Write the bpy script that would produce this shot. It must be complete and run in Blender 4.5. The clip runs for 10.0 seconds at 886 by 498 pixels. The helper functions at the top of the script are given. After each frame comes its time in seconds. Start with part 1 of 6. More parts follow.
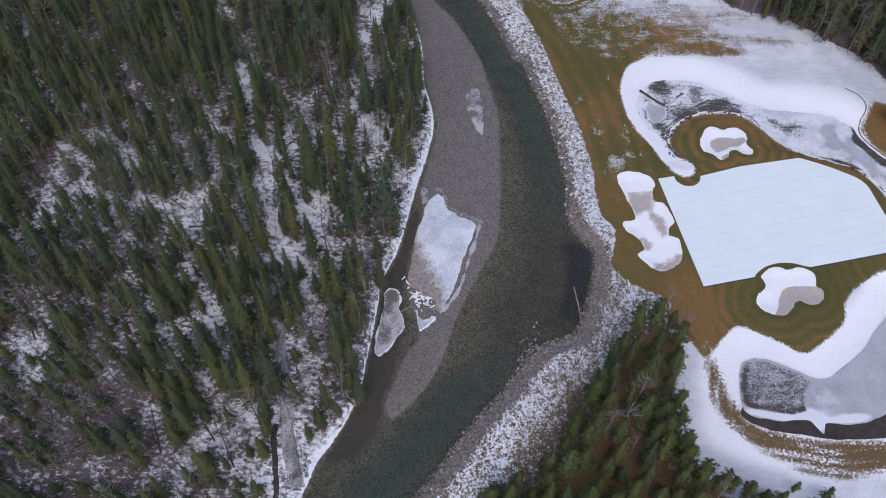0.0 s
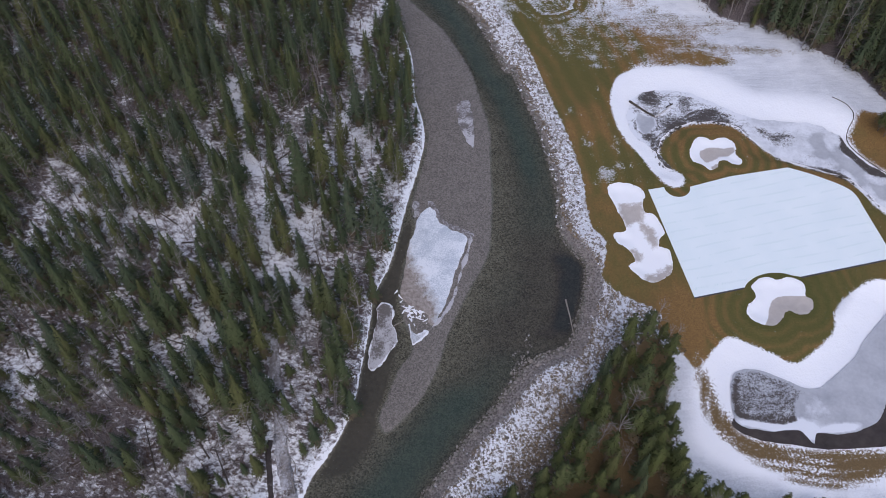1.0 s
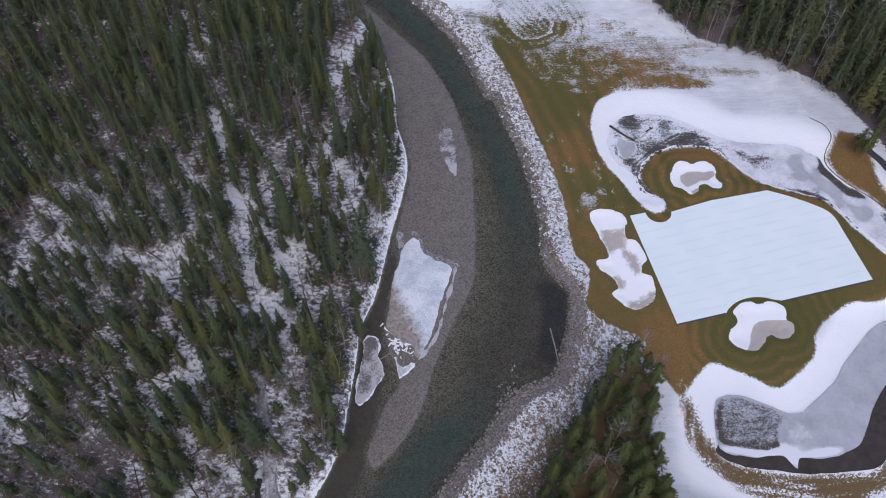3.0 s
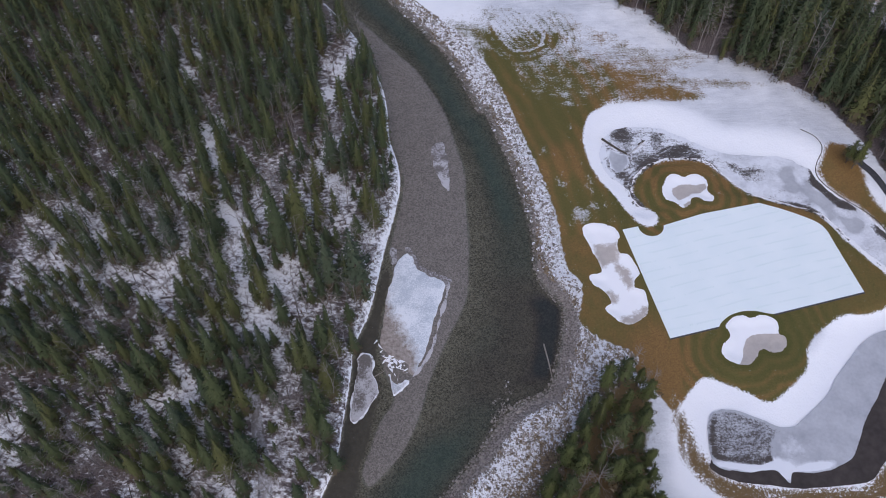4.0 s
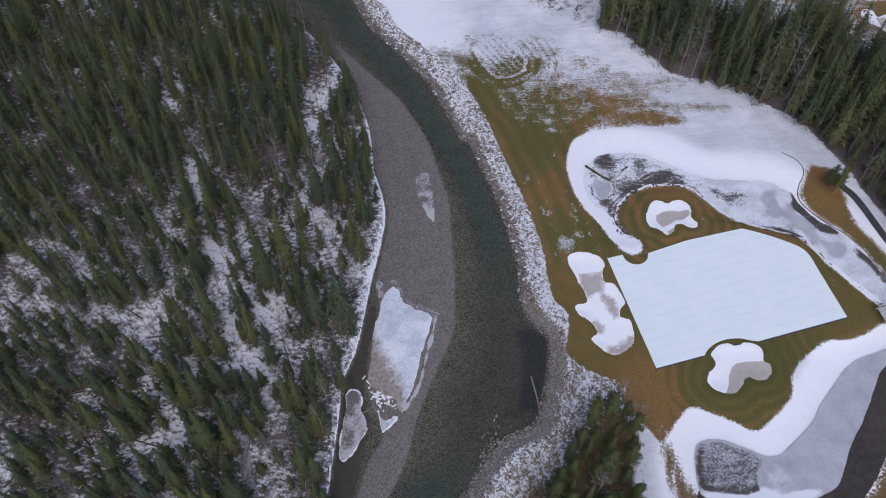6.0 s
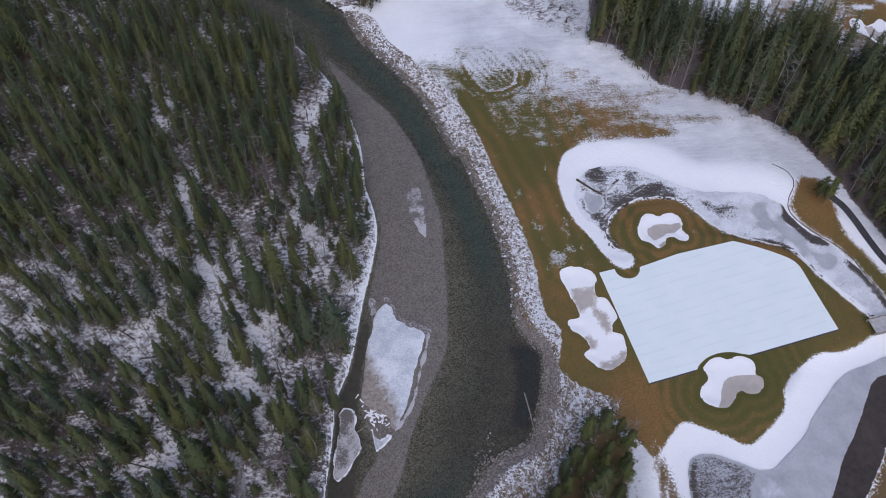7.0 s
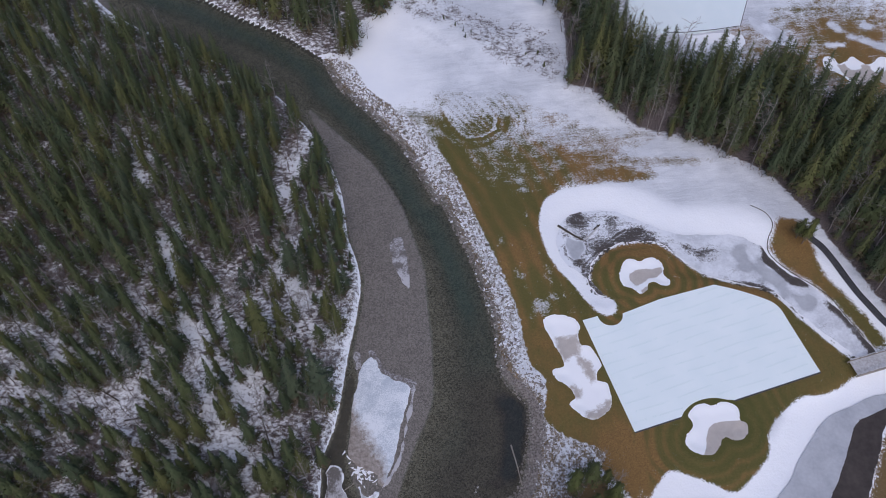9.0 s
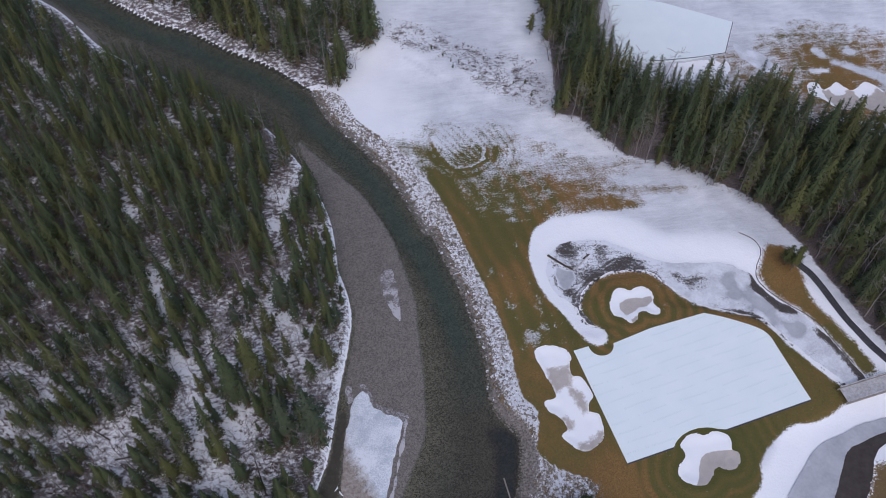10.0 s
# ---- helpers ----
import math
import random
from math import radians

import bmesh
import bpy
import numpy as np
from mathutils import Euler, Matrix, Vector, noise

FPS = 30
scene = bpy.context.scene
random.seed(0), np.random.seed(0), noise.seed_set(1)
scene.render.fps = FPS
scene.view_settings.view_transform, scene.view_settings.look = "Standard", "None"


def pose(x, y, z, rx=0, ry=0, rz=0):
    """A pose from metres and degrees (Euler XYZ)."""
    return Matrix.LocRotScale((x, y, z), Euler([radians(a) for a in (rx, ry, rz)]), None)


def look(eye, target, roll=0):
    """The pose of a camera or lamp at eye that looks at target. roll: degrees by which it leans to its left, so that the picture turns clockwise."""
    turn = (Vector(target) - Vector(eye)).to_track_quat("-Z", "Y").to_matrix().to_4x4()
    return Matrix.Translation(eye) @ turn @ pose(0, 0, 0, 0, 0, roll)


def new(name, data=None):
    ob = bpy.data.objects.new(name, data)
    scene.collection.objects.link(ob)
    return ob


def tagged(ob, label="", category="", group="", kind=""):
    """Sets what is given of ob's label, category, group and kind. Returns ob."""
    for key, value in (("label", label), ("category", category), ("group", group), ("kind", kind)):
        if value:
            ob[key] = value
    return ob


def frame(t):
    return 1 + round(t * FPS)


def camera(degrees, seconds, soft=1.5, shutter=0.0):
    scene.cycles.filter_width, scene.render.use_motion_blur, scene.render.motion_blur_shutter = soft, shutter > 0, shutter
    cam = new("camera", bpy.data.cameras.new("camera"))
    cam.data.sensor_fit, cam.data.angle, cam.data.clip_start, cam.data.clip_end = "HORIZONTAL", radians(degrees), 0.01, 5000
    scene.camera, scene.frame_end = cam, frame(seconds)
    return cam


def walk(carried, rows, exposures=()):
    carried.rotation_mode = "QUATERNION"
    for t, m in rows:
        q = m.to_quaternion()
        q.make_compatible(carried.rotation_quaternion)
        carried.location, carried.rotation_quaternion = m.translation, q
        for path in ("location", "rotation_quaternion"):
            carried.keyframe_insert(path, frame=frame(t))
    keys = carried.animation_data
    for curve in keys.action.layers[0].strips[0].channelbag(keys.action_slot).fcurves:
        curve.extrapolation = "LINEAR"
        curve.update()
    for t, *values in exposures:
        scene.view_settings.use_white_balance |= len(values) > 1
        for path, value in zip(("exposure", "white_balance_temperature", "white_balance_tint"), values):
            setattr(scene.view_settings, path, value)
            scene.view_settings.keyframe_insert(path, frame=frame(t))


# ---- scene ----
cam = camera(55.0, 10.0, soft=0.6)
METRES, EYE, TILT, LEAN, TURN = 28.0, 108.0, -56.5, 0.0, 0.0
ROWS = [
    (0.0, 0.0, 0.0, 0.0, 0.0, -0.0, -0.0),
    (0.5, 0.0059, -0.0118, 0.0355, -0.21, -0.01, 0.3),
    (1.0, 0.0109, -0.0212, 0.0749, -0.41, -0.02, 0.6),
    (1.5, 0.0151, -0.0314, 0.118, -0.62, -0.04, 0.91),
    (2.0, 0.0212, -0.0398, 0.1628, -0.83, -0.07, 1.22),
    (2.5, 0.0283, -0.0462, 0.2088, -1.03, -0.11, 1.53),
    (4.0, 0.0519, -0.0618, 0.3591, -1.51, -0.33, 2.29),
    (4.5, 0.0574, -0.0658, 0.4094, -1.7, -0.39, 2.52),
    (5.0, 0.0667, -0.0684, 0.459, -1.84, -0.43, 2.78),
    (5.5, 0.0726, -0.071, 0.5113, -2.05, -0.5, 3.07),
    (7.0, 0.0987, -0.0751, 0.668, -2.67, -0.73, 4.04),
    (7.5, 0.1079, -0.077, 0.7226, -2.88, -0.76, 4.36),
    (8.0, 0.1183, -0.0811, 0.7779, -3.08, -0.64, 4.69),
    (8.5, 0.1297, -0.0881, 0.8286, -3.3, -0.26, 5.04),
    (9.0, 0.1403, -0.0958, 0.8797, -3.54, 0.2, 5.41),
    (9.5, 0.15, -0.1023, 0.9279, -3.81, 0.7, 5.79),
    (10.0, 0.1596, -0.1084, 0.978, -4.08, 1.19, 6.19),
]
walk(cam, [(t, pose(0, 0, EYE, TILT, LEAN, TURN) @ pose(METRES * x, METRES * y, METRES * z, 90 + pitch, roll, yaw)) for t, x, y, z, yaw, pitch, roll in ROWS],
     exposures=[(0.0, 0.2, 6270, 17), (10.0, 0.03, 6220, 17)])

# ---- daylight: flat winter overcast ----
world = bpy.data.worlds.new("overcast_sky")
scene.world = world
world.use_nodes = True
wt = world.node_tree
sky = wt.nodes.new("ShaderNodeTexSky")
sky.sky_type = "NISHITA"
sky.sun_disc = False
sky.sun_elevation, sky.sun_rotation = radians(48), radians(200)
sky.air_density, sky.dust_density, sky.ozone_density = 1.0, 2.0, 1.0
wt.nodes["Background"].inputs["Strength"].default_value = 0.115
wt.links.new(sky.outputs["Color"], wt.nodes["Background"].inputs["Color"])
sun_data = bpy.data.lights.new("sun", "SUN")
sun_data.energy, sun_data.angle, sun_data.color = 1.0, radians(45), (1.0, 0.97, 0.94)
sun = new("sun", sun_data)
sun.matrix_world = look((20, -60, 90), (0, 0, 0))


# ---- materials ----
class Nodes:
    """A short way to write a node material."""

    def __init__(self, name, rough=0.8, metal=0.0):
        self.mat = bpy.data.materials.new(name)
        self.mat.use_nodes = True
        self.t = self.mat.node_tree
        self.p = self.t.nodes["Principled BSDF"]
        self.p.inputs["Roughness"].default_value = rough
        self.p.inputs["Metallic"].default_value = metal
        self.p.inputs["Specular IOR Level"].default_value = 0.3
        self.geo = self.t.nodes.new("ShaderNodeNewGeometry")

    def put(self, socket, v):
        if isinstance(v, bpy.types.NodeSocket):
            self.t.links.new(v, socket)
        elif isinstance(v, tuple) and len(v) == 3 and socket.type == "RGBA":
            socket.default_value = (*v, 1)
        else:
            socket.default_value = v

    def math(self, op, a, b=0.0, clamp=False):
        n = self.t.nodes.new("ShaderNodeMath")
        n.operation, n.use_clamp = op, clamp
        self.put(n.inputs[0], a)
        self.put(n.inputs[1], b)
        return n.outputs[0]

    def add(self, a, b):
        return self.math("ADD", a, b)

    def mul(self, a, b):
        return self.math("MULTIPLY", a, b)

    def step(self, a, edge=0.5, sharp=8.0):
        """0 below the edge, 1 above it, over a width of 1 / sharp."""
        return self.math("ADD", self.mul(self.add(a, -edge), sharp), 0.5, True)

    def mix(self, fac, a, b):
        n = self.t.nodes.new("ShaderNodeMix")
        n.data_type = "RGBA"
        self.put(n.inputs[0], fac)
        self.put(n.inputs[6], a)
        self.put(n.inputs[7], b)
        return n.outputs[2]

    def noise(self, scale, detail=3.0, stretch=None, rough=0.55, turn=0.0):
        n = self.t.nodes.new("ShaderNodeTexNoise")
        self.put(n.inputs["Scale"], scale)
        self.put(n.inputs["Detail"], detail)
        self.put(n.inputs["Roughness"], rough)
        v = self.geo.outputs["Position"]
        if stretch:
            m = self.t.nodes.new("ShaderNodeMapping")
            m.inputs["Scale"].default_value = stretch
            m.inputs["Rotation"].default_value = (0, 0, turn)
            self.put(m.inputs["Vector"], v)
            v = m.outputs[0]
        self.put(n.inputs["Vector"], v)
        return n.outputs["Fac"]

    def cells(self, scale, what="Distance", stretch=None):
        n = self.t.nodes.new("ShaderNodeTexVoronoi")
        self.put(n.inputs["Scale"], scale)
        v = self.geo.outputs["Position"]
        if stretch:
            m = self.t.nodes.new("ShaderNodeMapping")
            m.inputs["Scale"].default_value = stretch
            self.put(m.inputs["Vector"], v)
            v = m.outputs[0]
        self.put(n.inputs["Vector"], v)
        return n.outputs[what]

    def attr(self, name):
        n = self.t.nodes.new("ShaderNodeAttribute")
        n.attribute_name = name
        return n.outputs["Fac"]

    def random(self):
        return self.t.nodes.new("ShaderNodeObjectInfo").outputs["Random"]

    def upward(self):
        n = self.t.nodes.new("ShaderNodeSeparateXYZ")
        self.put(n.inputs[0], self.geo.outputs["Normal"])
        return n.outputs[2]

    def bump(self, height, strength=0.4, distance=0.1):
        n = self.t.nodes.new("ShaderNodeBump")
        n.inputs["Strength"].default_value = strength
        n.inputs["Distance"].default_value = distance
        self.put(n.inputs["Height"], height)
        self.put(self.p.inputs["Normal"], n.outputs[0])

    def color(self, c):
        self.put(self.p.inputs["Base Color"], c)
        return self.mat


def snow_color(n):
    """Snow: near white, with faint grey drifts."""
    deep = n.mix(n.step(n.noise(0.12, 4), 0.5, 2.0), (0.93, 0.94, 0.965), (0.87, 0.885, 0.93))
    thin = n.mix(n.step(n.add(n.mul(n.noise(5.0, 5, rough=0.75), 0.72), n.mul(n.noise(1.2, 4, stretch=(0.3, 1.5, 1), turn=0.2), 0.28)), 0.5, 3.5), (0.46, 0.48, 0.52), (0.74, 0.76, 0.81))
    patchy = n.add(n.mul(n.noise(0.09, 5, rough=0.6), 0.8), n.mul(n.noise(0.5, 4, stretch=(0.4, 1.2, 1), turn=0.3), 0.3))
    return n.mix(n.mul(n.attr("thin"), n.step(patchy, 0.46, 3.0)), deep, thin)


def make_snow():
    n = Nodes("snow", 0.7)
    n.bump(n.noise(1.5, 4), 0.3, 0.1)
    return n.color(snow_color(n))


def make_ground():
    n = Nodes("snowy_ground", 0.85)
    fine, mid, low = n.noise(5.0, 4), n.noise(0.9, 4), n.noise(0.13, 3)
    streak = n.noise(1.1, 5, stretch=(0.16, 1.9, 1), turn=0.12, rough=0.65)
    # turf: olive green and tan, with mown arcs
    tan = n.mix(n.step(fine, 0.5, 3), (0.29, 0.165, 0.058), (0.18, 0.105, 0.038))
    green = n.mix(n.step(fine, 0.5, 3), (0.108, 0.094, 0.028), (0.19, 0.14, 0.046))
    turf = n.mix(n.step(n.add(n.add(n.mul(low, 0.6), n.mul(n.noise(0.7, 5, stretch=(1, 0.45, 1), rough=0.65), 0.4)), n.mul(n.add(n.mul(n.attr("mown"), -1.0), 0.3), 0.9)), 0.52, 4), green, tan)
    turf = n.mix(n.mul(n.step(n.noise(2.6, 5, rough=0.7), 0.5, 3), 0.5), turf, n.mix(0.5, turf, (0.035, 0.03, 0.01)))
    turf = n.mix(n.step(n.attr("mown"), 0.5, 1.6), turf, (0.075, 0.08, 0.02))
    # forest litter and twigs that show through the snow; painted woodland shade too
    litter = n.mix(n.step(fine, 0.5, 3), (0.055, 0.044, 0.041), (0.215, 0.18, 0.178))
    snow = snow_color(n)
    spots = n.add(n.mul(n.noise(1.5, 6, rough=0.68, stretch=(0.75, 1.2, 1), turn=0.6), 0.85), n.mul(n.noise(0.3, 4), 0.25))
    floor_mask = n.step(n.add(spots, n.add(n.attr("brush"), -0.5)), 0.57, 7)
    base = n.mix(floor_mask, snow, litter)
    bare = n.attr("bare")
    soft = n.attr("soft")
    grain, blot = n.noise(3.2, 4, rough=0.65), n.noise(0.45, 5, rough=0.62)
    jitter = n.add(n.mul(n.add(streak, -0.5), n.mul(soft, 1.5)), n.add(n.mul(n.add(grain, -0.5), n.add(n.mul(soft, 1.3), 1.5)), n.mul(n.add(blot, -0.5), n.add(n.mul(soft, 1.9), 0.7))))
    crisp = n.add(3.0, n.mul(n.math("MINIMUM", n.mul(soft, 2.2), 1.0), -1.9))
    base = n.mix(n.math("ADD", n.mul(n.add(n.add(bare, jitter), -0.5), crisp), 0.5, True), base, turf)
    # rough tan bank with snow caught in rows
    rows = n.noise(2.8, 6, rough=0.75)
    bank_c = n.mix(n.step(n.add(rows, n.mul(n.attr("bank_snow"), 1.0)), 0.78, 9), n.mix(fine, (0.09, 0.06, 0.025), (0.24, 0.16, 0.075)), snow)
    base = n.mix(n.step(n.add(n.attr("bank"), n.mul(n.add(rows, -0.5), 2.2)), 0.5, 6), base, bank_c)
    # soil and gravel between the bank's rocks
    soil = n.mix(n.step(n.noise(2.4, 5, rough=0.75), 0.5, 3), (0.06, 0.046, 0.034), (0.27, 0.20, 0.125))
    soil = n.mix(n.step(n.attr("wash"), 0.5, 3), soil, n.mix(n.cells(3.0), (0.07, 0.06, 0.054), (0.34, 0.305, 0.285)))
    soil = n.mix(n.step(n.add(n.add(n.mul(rows, 0.75), n.mul(n.noise(1.3, 5, rough=0.7, stretch=(1, 0.55, 1), turn=0.7), 0.5)), n.attr("rock_snow")), 0.74, 9), soil, snow)
    base = n.mix(n.step(n.add(n.attr("rock"), n.mul(n.add(mid, -0.5), 1.3)), 0.5, 6), base, soil)
    # river bed: pebbles, paler on the dry bar
    peb = n.cells(5.5, "Color")
    sep = n.t.nodes.new("ShaderNodeSeparateColor")
    n.put(sep.inputs[0], peb)
    shade = n.add(n.mul(sep.outputs[0], 0.7), n.add(n.mul(n.noise(0.4, 3), 0.4), n.mul(n.add(n.noise(6.0, 3), -0.5), 0.5)))
    dry = n.mix(shade, (0.086, 0.077, 0.069), (0.248, 0.225, 0.204))
    wet = n.mix(n.step(shade, 0.5, 1.4), (0.054, 0.046, 0.037), (0.25, 0.217, 0.176))
    bed = n.mix(n.step(n.add(n.attr("wet"), n.mul(n.add(n.noise(1.4, 4), -0.5), 0.35)), 0.5, 3.2), dry, wet)
    base = n.mix(n.step(n.add(n.attr("bed"), n.mul(n.add(n.noise(2.0, 5, rough=0.7), -0.5), 0.8)), 0.5, 12), base, bed)
    # brown silt in the slack channel
    base = n.mix(n.step(n.add(n.attr("silt"), n.mul(n.add(n.noise(1.1, 5, rough=0.65), -0.5), 1.0)), 0.5, 2.5), base, n.mix(n.noise(1.6, 5), (0.068, 0.054, 0.046), (0.145, 0.122, 0.106)))
    # dark mud at the ponds' rims
    mud = n.mix(mid, (0.035, 0.03, 0.026), (0.10, 0.085, 0.07))
    base = n.mix(n.step(n.add(n.attr("mud"), n.mul(n.add(n.noise(2.0, 4), -0.5), 0.9)), 0.5, 7), base, mud)
    n.bump(n.add(n.noise(3.0, 5), n.mul(n.noise(0.5, 3), 2.0)), 0.35, 0.15)
    return n.color(base)


def make_water():
    n = Nodes("river_water", 0.08)
    n.p.inputs["IOR"].default_value = 1.33
    n.p.inputs["Specular IOR Level"].default_value = 0.5
    depth = n.add(n.attr("depth"), n.mul(n.add(n.noise(0.25, 3), -0.5), 0.25))
    n.color(n.mix(n.step(depth, 0.93, 4.5), n.mix(n.step(depth, 0.5, 2.2), (0.062, 0.058, 0.05), n.mix(n.attr("pool"), (0.057, 0.084, 0.067), (0.066, 0.058, 0.05))), (0.026, 0.035, 0.036)))
    n.bump(n.noise(2.5, 3, stretch=(1.0, 0.6, 1)), 0.12, 0.05)
    clear = n.t.nodes.new("ShaderNodeBsdfTransparent")
    clear.inputs[0].default_value = (0.86, 0.9, 0.86, 1)
    mixer = n.t.nodes.new("ShaderNodeMixShader")
    n.put(mixer.inputs[0], n.math("ADD", n.mul(depth, 0.78), 0.03, True))
    n.put(mixer.inputs[1], clear.outputs[0])
    n.put(mixer.inputs[2], n.p.outputs[0])
    n.put(n.t.nodes["Material Output"].inputs[0], mixer.outputs[0])
    return n.mat


def make_plain(name, a, b, scale=2.0, rough=0.8, bump=0.3, sharp=2.5):
    n = Nodes(name, rough)
    n.bump(n.noise(scale * 2, 4), bump, 0.05)
    both = n.add(n.mul(n.noise(scale, 4), 0.65), n.mul(n.noise(scale * 0.15, 2), 0.35))
    return n.color(n.mix(n.step(both, 0.5, sharp), a, b))


def make_needles(name, warm):
    n = Nodes(name, 0.85)
    n.p.inputs["Specular IOR Level"].default_value = 0.08
    tint = n.math("FRACT", n.add(n.attr("tint"), n.random()))
    ramp = n.t.nodes.new("ShaderNodeValToRGB")
    el = ramp.color_ramp.elements
    el[0].position, el[0].color = 0.0, (0.075, 0.099, 0.055, 1)
    el[1].position, el[1].color = 1.0, (0.134, 0.137, 0.053, 1)
    for at, c in ((0.25, (0.095, 0.119, 0.057, 1)), (0.5, (0.110, 0.128, 0.055, 1)), (0.66, (0.082, 0.108, 0.073, 1)), (0.84, (0.119, 0.132, 0.055, 1))):
        e = el.new(at)
        e.color = c
    n.put(ramp.inputs[0], tint)
    tone = n.mix(warm, ramp.outputs[0], (0.112, 0.125, 0.034))
    c = n.mix(n.step(n.noise(1.8, 3), 0.5, 2), n.mix(0.3, tone, (0.03, 0.036, 0.024)), tone)
    c = n.mix(n.attr("dry"), c, (0.135, 0.10, 0.07))
    return n.color(c)


def make_bark(name, a, b):
    n = Nodes(name, 0.9)
    return n.color(n.mix(n.step(n.add(n.mul(n.noise(3.0, 4), 0.6), n.mul(n.random(), 0.4)), 0.5, 2.5), a, b))


def make_rock():
    n = Nodes("riprap_rock", 0.85)
    tone = n.add(n.mul(n.attr("tint"), 0.6), n.mul(n.random(), 0.4))
    stone = n.mix(tone, (0.13, 0.113, 0.10), (0.50, 0.455, 0.42))
    stone = n.mix(n.step(n.noise(4.0, 5), 0.5, 2.5), stone, n.mix(0.4, stone, (0.09, 0.075, 0.06)))
    cap = n.mul(n.step(n.upward(), 0.35, 3), n.step(n.add(n.noise(1.3, 4), n.attr("snowy")), 0.62, 7))
    n.bump(n.noise(5.0, 4), 0.5, 0.06)
    return n.color(n.mix(cap, stone, (0.82, 0.84, 0.89)))


def make_pond_ice():
    n = Nodes("pond_ice", 0.35)
    grey = n.mix(n.step(n.add(n.mul(n.noise(0.3, 5), 0.7), n.mul(n.noise(2.0, 4), 0.3)), 0.5, 2.5), (0.36, 0.37, 0.41), (0.55, 0.565, 0.60))
    dust = n.step(n.add(n.add(n.mul(n.noise(0.28, 5, rough=0.65), 0.6), n.mul(n.noise(2.2, 6, rough=0.7), 0.25)), n.attr("dust")), 0.62, 4)
    c = n.mix(dust, grey, (0.80, 0.82, 0.87))
    reed = n.add(n.add(n.mul(n.noise(3.8, 6, rough=0.78), 0.68), n.mul(n.noise(0.9, 5, rough=0.7, stretch=(0.5, 1.5, 1), turn=0.5), 0.35)), n.attr("reed"))
    c = n.mix(n.step(reed, 0.67, 9), c, n.mix(n.noise(3.0, 4), (0.03, 0.026, 0.024), (0.14, 0.12, 0.107)))
    n.bump(n.noise(2.0, 4), 0.15, 0.05)
    return n.color(c)


def make_shelf_ice():
    n = Nodes("shelf_ice", 0.55)
    silt = n.mix(n.step(n.noise(1.6, 5, rough=0.65), 0.5, 2.5), (0.20, 0.165, 0.14), (0.44, 0.395, 0.365))
    white = n.mix(n.mul(n.step(n.add(n.mul(n.noise(4.6, 5, rough=0.7), 0.55), n.mul(n.noise(0.28, 3), 0.5)), 0.55, 7), 0.8), (0.79, 0.82, 0.87), (0.42, 0.48, 0.55))
    c = n.mix(n.step(n.add(n.attr("clean"), n.add(n.mul(n.add(n.noise(0.8, 5, rough=0.65), -0.5), 1.3), n.mul(n.add(n.noise(5.0, 4, rough=0.75), -0.5), 0.7))), 0.5, 1.5), silt, white)
    c = n.mix(n.mul(n.step(n.attr("edge"), 0.5, 3), n.step(n.noise(1.7, 4), 0.44, 5)), c, (0.84, 0.86, 0.9))
    n.bump(n.noise(2.5, 4), 0.4, 0.08)
    return n.color(c)


def make_thin_ice():
    """Ice so thin that the gravel shows in it."""
    n = Nodes("thin_ice", 0.6)
    gravel = n.mix(n.noise(6.0, 4), (0.095, 0.085, 0.08), (0.22, 0.20, 0.19))
    c = n.mix(n.step(n.add(n.attr("clean"), n.mul(n.add(n.noise(2.6, 6, rough=0.75), -0.5), 2.0)), 0.6, 2.4), gravel, (0.50, 0.49, 0.51))
    c = n.mix(n.mul(n.step(n.attr("edge"), 0.5, 3), n.step(n.noise(1.7, 4), 0.42, 5)), c, (0.82, 0.84, 0.88))
    n.bump(n.noise(4.0, 4), 0.3, 0.05)
    return n.color(c)


def make_track():
    n = Nodes("icy_track", 0.55)
    c = n.mix(n.step(n.noise(0.9, 5, rough=0.65), 0.5, 4), (0.13, 0.115, 0.105), (0.30, 0.285, 0.29))
    c = n.mix(n.step(n.add(n.mul(n.noise(3.0, 6, rough=0.75), 0.6), n.mul(n.noise(0.5, 3, stretch=(1.6, 0.4, 1)), 0.4)), 0.54, 7), c, (0.62, 0.63, 0.68))
    n.bump(n.noise(4.0, 4), 0.4, 0.06)
    return n.color(c)


def make_cover():
    n = Nodes("white_turf_cover", 0.55)
    c = n.mix(n.step(n.noise(0.2, 3), 0.5, 2), (0.80, 0.89, 0.91), (0.86, 0.93, 0.945))
    n.bump(n.add(n.noise(0.9, 3, stretch=(0.25, 1.4, 1), turn=-0.25), n.mul(n.noise(6.0, 2), 0.1)), 0.25, 0.08)
    return n.color(c)


def make_sand():
    n = Nodes("wet_sand", 0.8)
    c = n.mix(n.step(n.add(n.mul(n.noise(1.2, 4), 0.5), n.mul(n.noise(7.0, 4), 0.5)), 0.5, 2), (0.42, 0.375, 0.345), (0.57, 0.52, 0.485))
    c = n.mix(n.step(n.add(n.attr("dust"), n.mul(n.add(n.noise(0.9, 6, rough=0.7), -0.5), 1.6)), 0.5, 2.6), c, (0.91, 0.92, 0.95))
    n.bump(n.noise(3.0, 3), 0.2, 0.05)
    return n.color(c)


